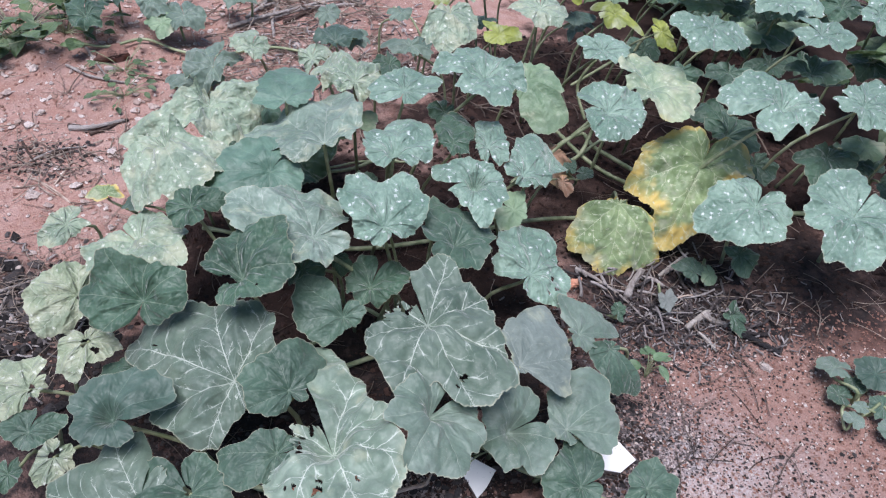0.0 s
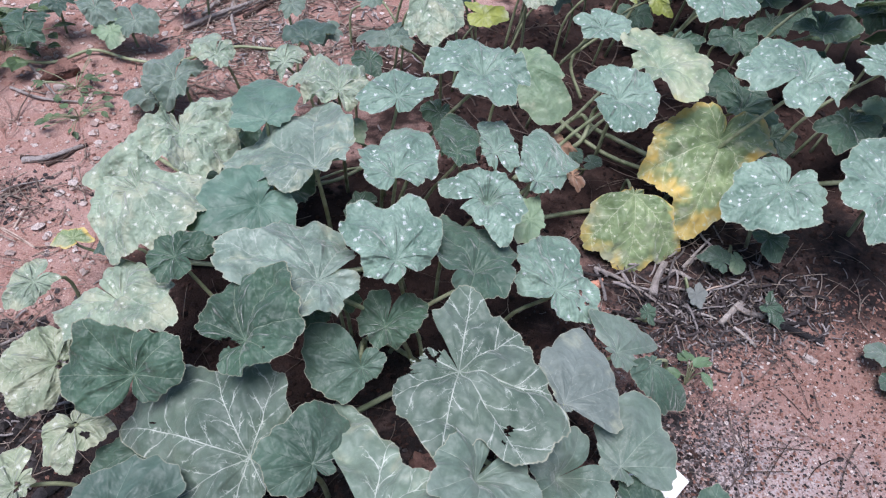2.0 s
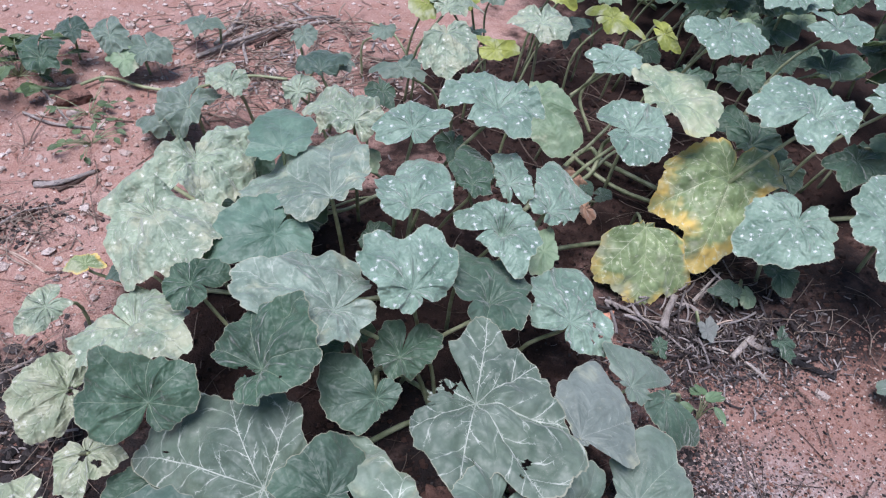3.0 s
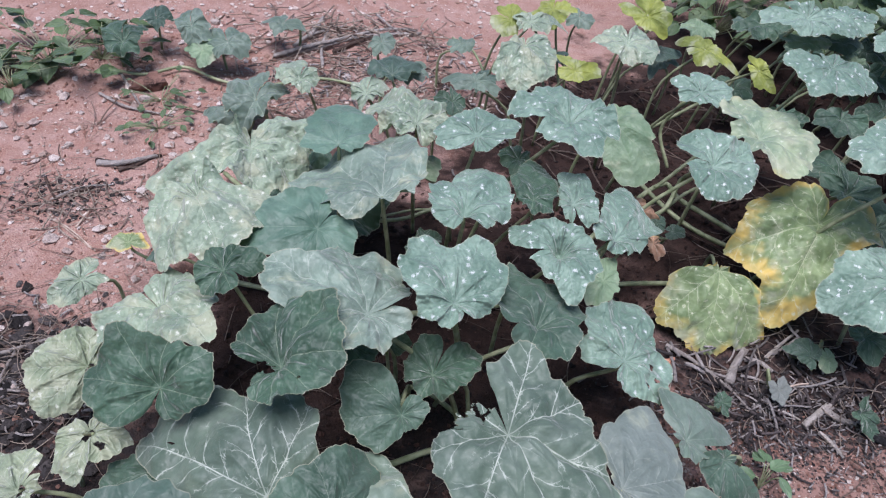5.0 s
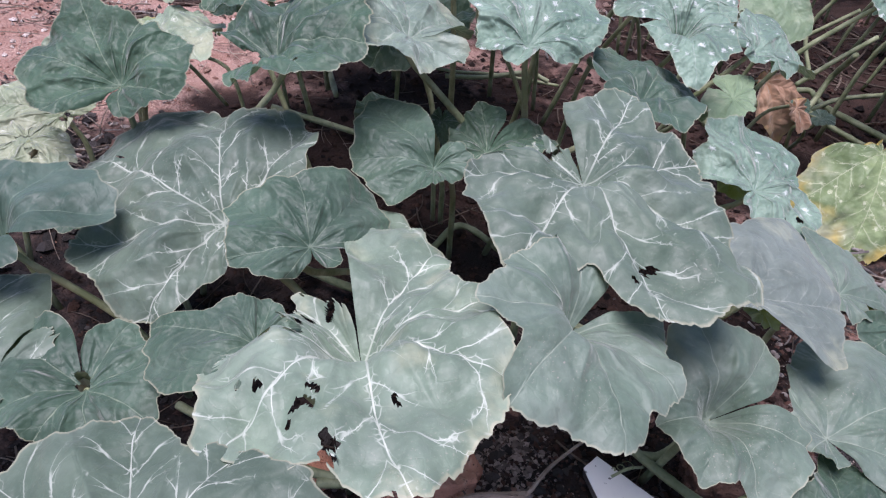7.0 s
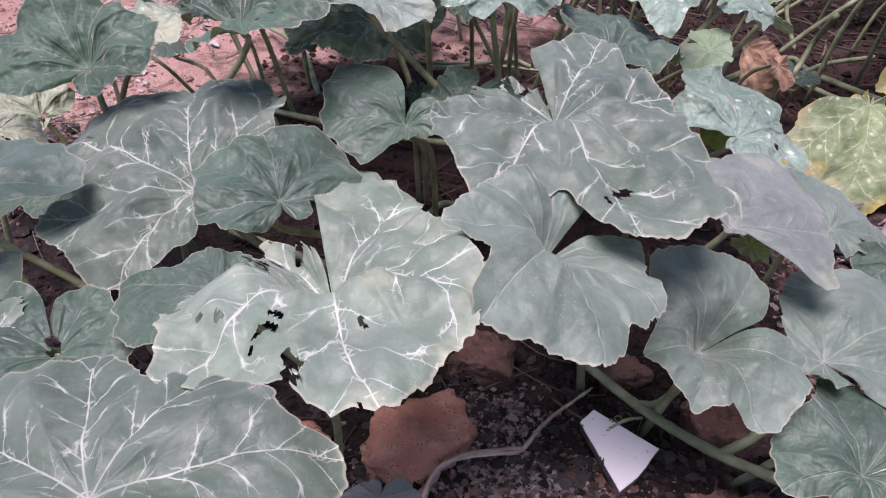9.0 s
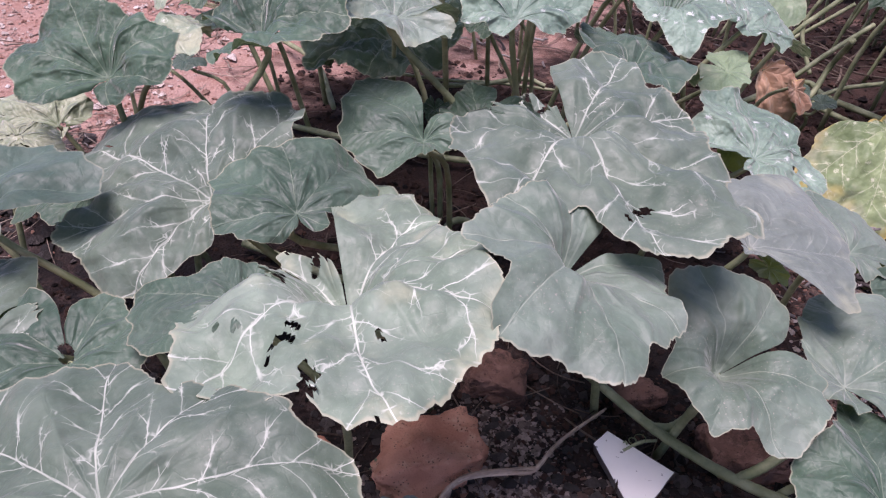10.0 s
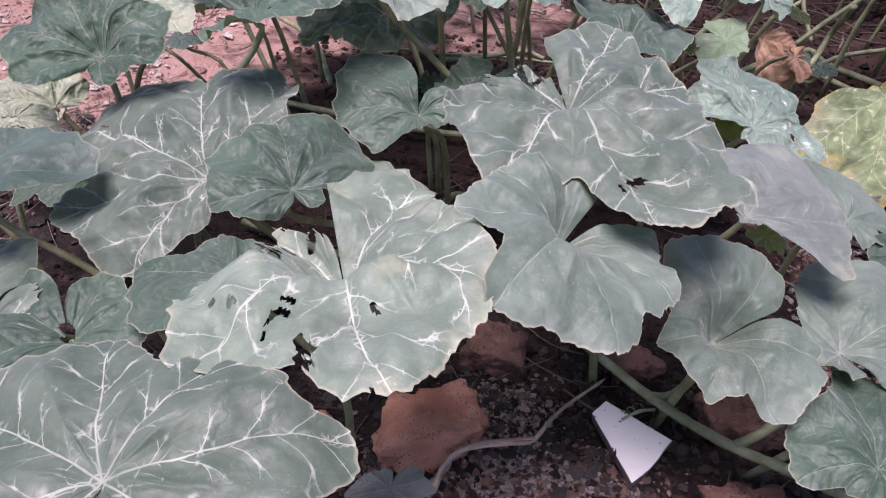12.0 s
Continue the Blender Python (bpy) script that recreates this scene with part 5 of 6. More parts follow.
def chunk(name, label, category, at, size, turn, material, seed, points=16, sunk=0.3, group=""):
    """A broken lump with flat faces and worn edges, part sunk in the earth. size: its three widths."""
    rnd = random.Random(seed)
    bm = bmesh.new()
    corners = [Vector((a, b, c)) * rnd.uniform(0.6, 1.0) for a in (-1, 1) for b in (-1, 1) for c in (-1, 1)] if points < 16 else []
    for v in corners:
        bm.verts.new([c * s / 2 * rnd.uniform(0.7, 1.0) for c, s in zip(v, size)])
    for _ in range(points - 8 if corners else points):
        v = Vector((rnd.uniform(-1, 1), rnd.uniform(-1, 1), rnd.uniform(-1, 1)))
        big = max(abs(v.x), abs(v.y), abs(v.z))
        bm.verts.new([c / big * rnd.uniform(0.8, 1.0) * s / 2 for c, s in zip(v, size)])
    hull = bmesh.ops.convex_hull(bm, input=bm.verts)
    bmesh.ops.delete(bm, geom=[g for g in hull["geom_interior"] if isinstance(g, bmesh.types.BMVert)], context="VERTS")
    bmesh.ops.bevel(bm, geom=bm.edges[:], offset=min(size) * 0.05, segments=1, affect="EDGES", clamp_overlap=True)
    bmesh.ops.triangulate(bm, faces=bm.faces[:])
    bmesh.ops.subdivide_edges(bm, edges=bm.edges[:], cuts=2, use_grid_fill=True)
    bmesh.ops.triangulate(bm, faces=bm.faces[:])
    bmesh.ops.subdivide_edges(bm, edges=bm.edges[:], cuts=2, use_grid_fill=True)
    k = 1.0 / min(size)
    for v in bm.verts:
        ridge = 0.5 - abs(noise.noise(v.co * 2.2 * k + Vector((seed, 7, 1))))
        rough = 0.16 * noise.noise(v.co * 2.6 * k + Vector((seed, 0, 0))) + 0.07 * noise.noise(v.co * 7.0 * k + Vector((seed, 4, 0))) + 0.03 * noise.noise(v.co * 19.0 * k + Vector((seed, 9, 0)))
        v.co += v.co.normalized() * min(size) * (rough + 0.14 * (ridge - 0.3))
    me = bpy.data.meshes.new(name)
    bm.to_mesh(me)
    bm.free()
    me.materials.append(material)
    me.polygons.foreach_set("use_smooth", [True] * len(me.polygons))
    ob = new(name, me)
    x, y = at
    ob.matrix_world = pose(x, y, rise(x, y) + size[2] * (0.5 - sunk), 0, 0, turn)
    return tagged(ob, label, category, group)


chunk("brick_fragment", "broken orange-brown brick on burnt soil", "brick", (-0.030, 0.925), (0.155, 0.115, 0.085), 22, BRICK, 6, 13, 0.2)
chunk("brick_fragment", "sooty brown brick half sunk in burnt soil", "brick", (0.030, 1.075), (0.11, 0.08, 0.055), -8, DULL_BRICK, 5, 14, 0.25)
chunk("brick_fragment", "sooty flat brick under the leaves", "brick", (0.215, 1.105), (0.10, 0.06, 0.05), 20, DULL_BRICK, 8, 13)
chunk("brick_fragment", "dark brown brick under a folded leaf", "brick", (0.350, 1.035), (0.125, 0.095, 0.06), 14, DULL_BRICK, 11, 15)
chunk("brick_fragment", "dark brown brick lying beside the green vine", "brick", (0.338, 0.882), (0.115, 0.07, 0.05), 12, DULL_BRICK, 14, 14)
chunk("brick_fragment", "small brown brick piece under a pale leaf", "brick", (-0.169, 0.901), (0.07, 0.06, 0.05), 40, BRICK, 17, 13)
chunk("brick_fragment", "small orange brick piece among dry litter", "brick", (0.522, 1.599), (0.045, 0.035, 0.035), 10, BRICK, 21, 16)
chunk("brick_fragment", "orange brick piece on black soil", "brick", (-1.117, 1.351), (0.07, 0.06, 0.05), 30, BRICK, 22, 16)
chunk("stone", "dark stone sunk in the bare soil", "stone", (-1.191, 2.729), (0.13, 0.09, 0.07), 12, DULL_BRICK, 31, 18)
chunk("stone", "pale flat stone lying on red soil", "stone", (-1.166, 2.637), (0.05, 0.035, 0.025), 5, PALE_STONE, 32, 20)
chunk("stone", "pale flat stone lying on red soil", "stone", (-1.305, 2.316), (0.03, 0.025, 0.02), 40, PALE_STONE, 33, 20)
chunk("stone", "pale flat stone lying on red soil", "stone", (-1.117, 3.305), (0.05, 0.03, 0.025), 0, PALE_STONE, 35, 20)
chunk("stone", "pale chip of stone on the ashy soil", "stone", (1.003, 1.311), (0.04, 0.02, 0.018), -50, PALE_STONE, 36, 14)
chunk("stone", "pinkish white stone beside a grey leaf", "stone", (0.550, 1.367), (0.05, 0.03, 0.025), -30, PALE_STONE, 37, 14)


def ceramic_material():
    m = Nodes("glazed_shard")
    at = m.place()
    colour = m.mix(m.ramp(m.noise(at, 90.0, 3.0, 0.6), 0.66, 0.72, 0.0, 0.9), (0.84, 0.83, 0.79), (0.10, 0.085, 0.08))
    colour = m.mix(m.ramp(m.noise(at, 25.0, 4.0), 0.5, 0.8, 0.0, 0.35), colour, (0.62, 0.60, 0.58))
    return m.done(colour, 0.3, 0.5)


SHARD, SHARD_CORE = ceramic_material(), earth_material("shard_core", (0.20, 0.16, 0.145), (0.32, 0.27, 0.245), (0.09, 0.07, 0.06))


def shard(label, at, z, outline, tilt):
    """A flat piece of broken glazed ware: a white face over a rough body."""
    cx, cy = (sum(p[i] for p in outline) / len(outline) for i in (0, 1))
    rim = []
    for k, p in enumerate(outline):
        q = outline[(k + 1) % len(outline)]
        for j in range(5):
            t = j / 5
            x, y = p[0] + (q[0] - p[0]) * t - cx, p[1] + (q[1] - p[1]) * t - cy
            w = 1 + 0.02 * noise.noise((x * 150, y * 150, 5.0))
            rim.append((x * w, y * w))
    n = len(rim)
    top = [(x * 0.985, y * 0.985, 0.0045) for x, y in rim] + [(x, y, 0.0035) for x, y in rim]
    root = tagged(new("ceramic_shard"), label, "shard", "broken white shards")
    root.matrix_world = pose(at[0], at[1], rise(*at) + z, *tilt, 0)
    mesh_ob("glaze", top, [tuple(range(n))] + [(k, k + n, (k + 1) % n + n, (k + 1) % n) for k in range(n)], SHARD, root, False)
    body = [(x, y, 0.0033) for x, y in rim] + [(x * 0.96, y * 0.96, -0.010) for x, y in rim]
    mesh_ob("body", body, [tuple(range(n)), tuple(range(n, 2 * n))[::-1]] + [(k, k + n, (k + 1) % n + n, (k + 1) % n) for k in range(n)], SHARD_CORE, root, False)


shard("white glazed shard lying on black soil", (0.204, 0.957), 0.018, [(0.176, 1.007), (0.160, 0.984), (0.184, 0.941), (0.210, 0.894), (0.230, 0.918), (0.255, 0.963), (0.210, 0.988)], (3, -2))
shard("white glazed shard half under a squash leaf", (0.520, 1.024), 0.014, [(0.450, 1.047), (0.465, 0.992), (0.548, 0.982), (0.592, 1.020), (0.560, 1.069), (0.495, 1.054)], (-3, 2))
shard("white glazed shard on black soil beside pale leaves", (-1.056, 1.254), 0.014, [(-1.113, 1.277), (-1.061, 1.206), (-1.013, 1.205), (-1.038, 1.262), (-1.079, 1.303)], (2, 3))


# ---- sticks, twigs and dry litter ----
def stick(name, label, points, radius, material, seed, category="stick"):
    """A crooked dry stick with knots, tapering a little."""
    line = glide([(x, y, rise(x, y) + z) for x, y, z in points], 8 * len(points))
    n = len(line)
    v, f = tube(line, [radius * (1.1 - 0.5 * k / n) * (1 + 0.25 * noise.noise((k * 0.9, seed, 1.0))) for k in range(n)], 7)
    ob = mesh_ob(name, [p + Vector((0, 0, 0.25 * radius * noise.noise(p * 300))) for p in v], f, material)
    return tagged(ob, label, category)


stick("dry_vine", "dry pale vine bent over the burnt soil", [(-0.005, 0.836, 0.010), (0.002, 0.874, 0.022), (0.024, 0.896, 0.030), (0.061, 0.909, 0.030), (0.094, 0.917, 0.028), (0.118, 0.969, 0.026), (0.171, 1.052, 0.022)], 0.0033, DRY_STEM, 1)
for k, (dx, dy, dz) in enumerate(((0.002, 0.0035, 0.001), (-0.001, -0.004, 0.0), (0.001, 0.0, 0.003))):
    stick("dry_fibre", "dry pale strand split off the bent vine", [(x + dx, y + dy, z + dz) for x, y, z in ((-0.008, 0.832, 0.008), (0.0, 0.872, 0.022), (0.026, 0.898, 0.030), (0.093, 0.918, 0.028))], 0.0022, DRY_STEM, 40 + k, "twig")
stick("dry_twig", "thin dry twig along the bent vine", [(0.097, 0.920, 0.030), (0.123, 0.974, 0.028), (0.174, 1.057, 0.022)], 0.0022, DRY_STEM, 2)
stick("dry_twig", "frayed end of a dry vine", [(-0.015, 0.849, 0.004), (0.002, 0.873, 0.01), (0.005, 0.891, 0.014)], 0.003, DRY_STEM, 3)
stick("dry_branch", "long pale dry branch lying across red soil", [(-0.775, 3.059, 0.01), (-0.642, 3.134, 0.02), (-0.486, 3.250, 0.02), (-0.242, 3.380, 0.012)], 0.010, GREY_WOOD, 4)
stick("dry_branch", "forked pale twig of a dry branch", [(-0.600, 2.991, 0.005), (-0.632, 3.147, 0.02), (-0.636, 3.386, 0.01)], 0.007, GREY_WOOD, 5)
stick("stick", "short pale stick standing aslant in litter", [(-0.455, 3.527, 0.02), (-0.379, 3.416, 0.01), (-0.316, 3.338, 0.006)], 0.006, GREY_WOOD, 6)
stick("dry_twig", "thin grey twig on red soil", [(-1.342, 2.646, 0.006), (-1.212, 2.570, 0.012), (-1.034, 2.528, 0.005)], 0.0055, GREY_WOOD, 7)
stick("dry_twig", "thin grey twig on red soil", [(-1.326, 2.802, 0.006), (-1.224, 2.657, 0.014), (-1.136, 2.542, 0.005)], 0.005, GREY_WOOD, 8)
stick("stick", "dark bark stick on red soil", [(-1.181, 2.238, 0.008), (-1.091, 2.237, 0.009), (-0.994, 2.298, 0.006)], 0.009, BARK, 9)
stick("dry_twig", "thin dark twig on red soil", [(-1.096, 2.200, 0.006), (-1.045, 2.245, 0.007), (-1.014, 2.298, 0.006)], 0.006, BARK, 10)
stick("dry_twig", "dark twig beside charcoal crumbs", [(-1.259, 2.086, 0.004), (-1.164, 2.086, 0.01), (-1.122, 2.144, 0.004)], 0.005, BARK, 11)
stick("stick", "pale broken stick in a heap of dry wood", [(-0.702, 3.216, 0.02), (-0.681, 3.288, 0.03), (-0.665, 3.360, 0.04)], 0.011, GREY_WOOD, 51)
stick("stick", "pale broken stick in a heap of dry wood", [(-0.741, 3.123, 0.02), (-0.705, 3.227, 0.02), (-0.644, 3.284, 0.02)], 0.008, GREY_WOOD, 52)
stick("dry_branch", "pale crooked branch across a heap of dry wood", [(-0.799, 3.024, 0.015), (-0.690, 3.098, 0.03), (-0.568, 3.191, 0.03), (-0.400, 3.349, 0.02), (-0.259, 3.409, 0.01)], 0.009, GREY_WOOD, 53)
stick("stick", "dark charred stick in a heap of dry wood", [(-0.580, 3.121, 0.012), (-0.479, 3.221, 0.014), (-0.362, 3.235, 0.01)], 0.009, BARK, 54)
stick("stick", "broken dark wood with a pale split end", [(-1.174, 2.226, 0.008), (-1.097, 2.233, 0.012), (-1.004, 2.290, 0.008)], 0.010, GREY_WOOD, 55)
stick("dry_twig", "grey twig lying on red soil", [(-1.241, 2.045, 0.004), (-1.172, 2.099, 0.012), (-1.084, 2.133, 0.005)], 0.004, GREY_WOOD, 56)
stick("dry_twig", "grey twig lying on red soil", [(-1.308, 2.151, 0.004), (-1.239, 2.059, 0.012), (-1.198, 2.024, 0.005)], 0.004, BARK, 57)
stick("dry_twig", "thin pale stalk on red soil", [(-1.210, 1.962, 0.004), (-1.124, 1.915, 0.009), (-1.022, 1.843, 0.004)], 0.003, DRY_STEM, 58)
stick("dry_twig", "thin pale stalk on red soil", [(-1.114, 1.929, 0.004), (-1.105, 1.983, 0.009), (-1.102, 2.053, 0.004)], 0.003, DRY_STEM, 59)
stick("dry_twig", "pale straw stalk on red soil", [(-1.219, 1.981, 0.004), (-1.122, 1.907, 0.006), (-1.034, 1.849, 0.004)], 0.0025, DRY_STEM, 12)
stick("stick", "pale stub of burnt stick", [(0.826, 1.452, 0.008), (0.864, 1.479, 0.009), (0.901, 1.509, 0.008)], 0.008, GREY_WOOD, 13)
stick("wood_piece", "pale split piece of wood on charred litter", [(0.820, 1.446, 0.012), (0.853, 1.474, 0.014), (0.889, 1.505, 0.012)], 0.0075, PALE_WOOD, 51)
stick("wood_splinter", "bleached wood splinter on charred litter", [(0.849, 1.428, 0.010), (0.868, 1.398, 0.011), (0.883, 1.363, 0.009)], 0.0055, PALE_WOOD, 52)
stick("wood_splinter", "bleached wood splinter on charred litter", [(0.628, 1.522, 0.010), (0.633, 1.508, 0.012), (0.640, 1.495, 0.010)], 0.005, PALE_WOOD, 53)
stick("wood_splinter", "bleached wood splinter on charred litter", [(0.772, 1.487, 0.008), (0.796, 1.478, 0.010), (0.819, 1.465, 0.008)], 0.0035, PALE_WOOD, 54)
stick("stick", "thick grey-brown stick under a yellow leaf", [(0.673, 1.562, 0.012), (0.694, 1.607, 0.018), (0.733, 1.668, 0.016)], 0.012, GREY_WOOD, 55)
stick("stick", "thin pale stick on dark soil", [(0.784, 1.648, 0.012), (0.832, 1.691, 0.016), (0.892, 1.744, 0.012)], 0.005, PALE_WOOD, 56)
stick("stick", "short weathered stick among dry litter", [(0.731, 1.643, 0.010), (0.767, 1.632, 0.012), (0.793, 1.608, 0.010)], 0.007, GREY_WOOD, 57)
stick("stick", "long weathered stick under a yellow leaf", [(0.531, 1.660, 0.010), (0.586, 1.624, 0.014), (0.650, 1.574, 0.010)], 0.006, GREY_WOOD, 58)
stick("dry_twig", "thin dry twig on charred litter", [(0.653, 1.569, 0.010), (0.684, 1.511, 0.012), (0.711, 1.457, 0.008)], 0.003, GREY_WOOD, 59)
stick("dry_twig", "thin curved reddish twig on bare soil", [(0.782, 1.545, 0.010), (0.845, 1.564, 0.014), (0.903, 1.562, 0.008)], 0.0028, DRY_STEM, 60)
stick("stick", "grey weathered stick in ashes", [(0.875, 1.498, 0.008), (0.912, 1.462, 0.009), (0.967, 1.445, 0.007)], 0.009, GREY_WOOD, 14)
stick("stick", "charred black stick on ashy soil", [(0.946, 1.433, 0.008), (0.999, 1.394, 0.01), (1.054, 1.356, 0.008)], 0.010, CHARCOAL, 15)
stick("stick", "pale stick leaning under a yellow leaf", [(0.806, 1.660, 0.01), (0.876, 1.704, 0.03)], 0.004, GREY_WOOD, 16)
stick("stick", "short grey stick among dry litter", [(0.684, 1.588, 0.006), (0.721, 1.640, 0.01), (0.744, 1.671, 0.012)], 0.006, GREY_WOOD, 17)
stick("stick", "grey stick on black soil", [(-1.143, 1.409, 0.006), (-1.075, 1.457, 0.012), (-0.966, 1.538, 0.006)], 0.006, GREY_WOOD, 18)
stick("stick", "grey forked stick on black soil", [(-1.015, 1.277, 0.006), (-1.040, 1.378, 0.012), (-1.056, 1.472, 0.008)], 0.005, GREY_WOOD, 19)


def lump(rnd, size):
    """Verts of one small uneven grain: a squashed, jittered octahedron cut to 14 faces or so."""
    s = [size * rnd.uniform(0.6, 1.25) for _ in range(3)]
    a = rnd.uniform(0, 6.28)
    out = []
    for x, y, z in ((1, 0, 0), (0.4, 0.9, 0.1), (-0.6, 0.8, -0.1), (-1, -0.1, 0.1), (-0.4, -0.9, 0), (0.6, -0.8, 0.1), (0.1, 0.05, 0.8), (0, 0, -0.8)):
        x, y, z = ((c + rnd.uniform(-0.25, 0.25)) * k for c, k in zip((x, y, z), s))
        out.append((x * math.cos(a) - y * math.sin(a), x * math.sin(a) + y * math.cos(a), z))
    return out


GRAIN_FACES = [f for k in range(6) for f in ((k, (k + 1) % 6, 6), ((k + 1) % 6, k, 7))]


def grains(name, label, count, where, sizes, material, seed):
    """Grains that nobody could count, strewn on the earth. where(rnd) gives a place."""
    rnd = random.Random(seed)
    verts, faces = [], []
    for _ in range(count):
        x, y = where(rnd)
        size = sizes[0] + (sizes[1] - sizes[0]) * rnd.random() ** 2.6
        z = rise(x, y) + size * 0.3
        n = len(verts)
        verts += [(x + a, y + b, z + c) for a, b, c in lump(rnd, size)]
        faces += [tuple(n + i for i in f) for f in GRAIN_FACES]
    tagged(mesh_ob(name, verts, faces, material, None, False), label, "gravel", kind="stuff")


def box(x0, y0, x1, y1):
    return lambda rnd: (rnd.uniform(x0, x1), rnd.uniform(y0, y1))


def spot(x, y, sx, sy):
    return lambda rnd: (rnd.gauss(x, sx), rnd.gauss(y, sy))


PEBBLES = earth_material("mixed_pebbles", (0.42, 0.27, 0.21), (0.88, 0.79, 0.72), (0.30, 0.17, 0.13), islands=True)
RED_CRUMBS = earth_material("red_crumbs", (0.25, 0.125, 0.095), (0.45, 0.26, 0.195), (0.17, 0.085, 0.065), islands=True)
# burnt crumbs; also darkened to carry the shade in the gaps between leaves
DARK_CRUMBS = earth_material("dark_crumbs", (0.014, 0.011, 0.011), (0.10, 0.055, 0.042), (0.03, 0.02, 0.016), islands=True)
GRIT = earth_material("grit", (0.018, 0.013, 0.012), (0.15, 0.085, 0.068), (0.03, 0.02, 0.017), islands=True)
PINK_GRIT = earth_material("pink_grit", (0.06, 0.045, 0.04), (0.58, 0.48, 0.43), (0.10, 0.07, 0.06), islands=True)
CHAR_CRUMBS = earth_material("char_crumbs", (0.012, 0.011, 0.011), (0.13, 0.115, 0.11), (0.02, 0.02, 0.02), islands=True)
grains("pebbles", "pale and pink pebbles strewn on red soil", 3600, box(-2.4, 1.25, -0.85, 3.6), (0.0018, 0.013), PEBBLES, 1)
grains("pebbles", "white and pink stones strewn on red soil", 260, box(-2.2, 1.7, -0.8, 3.3), (0.006, 0.021), PEBBLES, 41)
grains("pebbles", "small pebbles on the far soil", 1600, box(-0.95, 2.6, 0.1, 4.2), (0.002, 0.014), PEBBLES, 2)
grains("gravel", "fine gravel on ashy red soil", 7000, box(0.45, 0.55, 1.7, 1.38), (0.001, 0.0055), PEBBLES, 3)
grains("soil_crumbs", "crumbs of red soil", 10000, box(0.45, 0.6, 1.7, 1.5), (0.001, 0.0055), RED_CRUMBS, 4)
grains("charcoal_crumbs", "black charcoal crumbs on ashy soil", 3400, spot(0.64, 1.12, 0.11, 0.12), (0.0005, 0.0036), CHAR_CRUMBS, 5)
grains("charcoal_crumbs", "black charcoal crumbs strewn on reddish soil", 3600, spot(0.90, 1.05, 0.27, 0.17), (0.0007, 0.0046), CHAR_CRUMBS, 27)
grains("charcoal_lumps", "charcoal lumps on ashy soil", 90, spot(1.10, 0.99, 0.1, 0.05), (0.002, 0.008), CHAR_CRUMBS, 28)
grains("charcoal_lumps", "charcoal lumps beside the squash leaves", 320, spot(0.61, 1.18, 0.04, 0.07), (0.0015, 0.008), CHAR_CRUMBS, 29)
grains("charcoal_crumbs", "charcoal crumbs among dry litter", 5200, spot(0.85, 1.46, 0.2, 0.09), (0.0006, 0.0055), CHAR_CRUMBS, 6)
grains("charcoal_crumbs", "charcoal and cinders on burnt soil", 5200, box(-0.6, 0.35, 0.62, 1.15), (0.0012, 0.009), CHAR_CRUMBS, 7)
grains("soil_crumbs", "crumbs of reddish burnt soil", 7000, box(-0.6, 0.35, 0.65, 1.2), (0.001, 0.006), DARK_CRUMBS, 8)
grains("gravel", "reddish grit on burnt soil", 9000, box(0.0, 0.45, 0.65, 1.1), (0.0008, 0.0055), GRIT, 14)
grains("gravel", "pinkish grit in patches on burnt soil", 4200, spot(0.08, 0.855, 0.09, 0.045), (0.0006, 0.005), PINK_GRIT, 24)
grains("gravel", "pinkish grit in patches on burnt soil", 1200, spot(0.06, 1.00, 0.03, 0.03), (0.001, 0.005), PINK_GRIT, 25)
grains("charcoal_lumps", "black charcoal lumps on burnt soil", 420, box(-0.05, 0.75, 0.5, 1.12), (0.003, 0.013), CHAR_CRUMBS, 26)
CLODS = earth_material("clods", (0.05, 0.038, 0.034), (0.40, 0.24, 0.19), (0.07, 0.045, 0.04), islands=True)
grains("soil_clods", "reddish clods on burnt soil", 700, spot(0.14, 0.82, 0.12, 0.06), (0.002, 0.009), CLODS, 15)
grains("soil_crumbs", "soil crumbs behind the mound, darkened for the shade there", 3200, box(0.1, 2.1, 1.5, 3.2), (0.003, 0.014), DARK_CRUMBS, 16)
grains("charcoal_crumbs", "black cinders beside pale leaves", 1300, spot(-1.02, 1.32, 0.14, 0.14), (0.002, 0.02), CHAR_CRUMBS, 9)
grains("charcoal_crumbs", "black cinders on red soil", 420, spot(-1.194, 2.066, 0.1, 0.05), (0.002, 0.009), CHAR_CRUMBS, 10)
grains("soil_crumbs", "crumbs of red soil", 2600, box(-2.2, 1.1, -0.75, 3.2), (0.002, 0.008), RED_CRUMBS, 11)
grains("soil_crumbs", "soil crumbs under the leaves, darkened for the shade there", 4600, box(-0.7, 1.0, 0.5, 2.3), (0.002, 0.011), DARK_CRUMBS, 12)
grains("soil_crumbs", "soil crumbs under the yellow leaves, darkened for the shade there", 1900, box(0.5, 1.5, 1.5, 2.3), (0.002, 0.010), DARK_CRUMBS, 17)


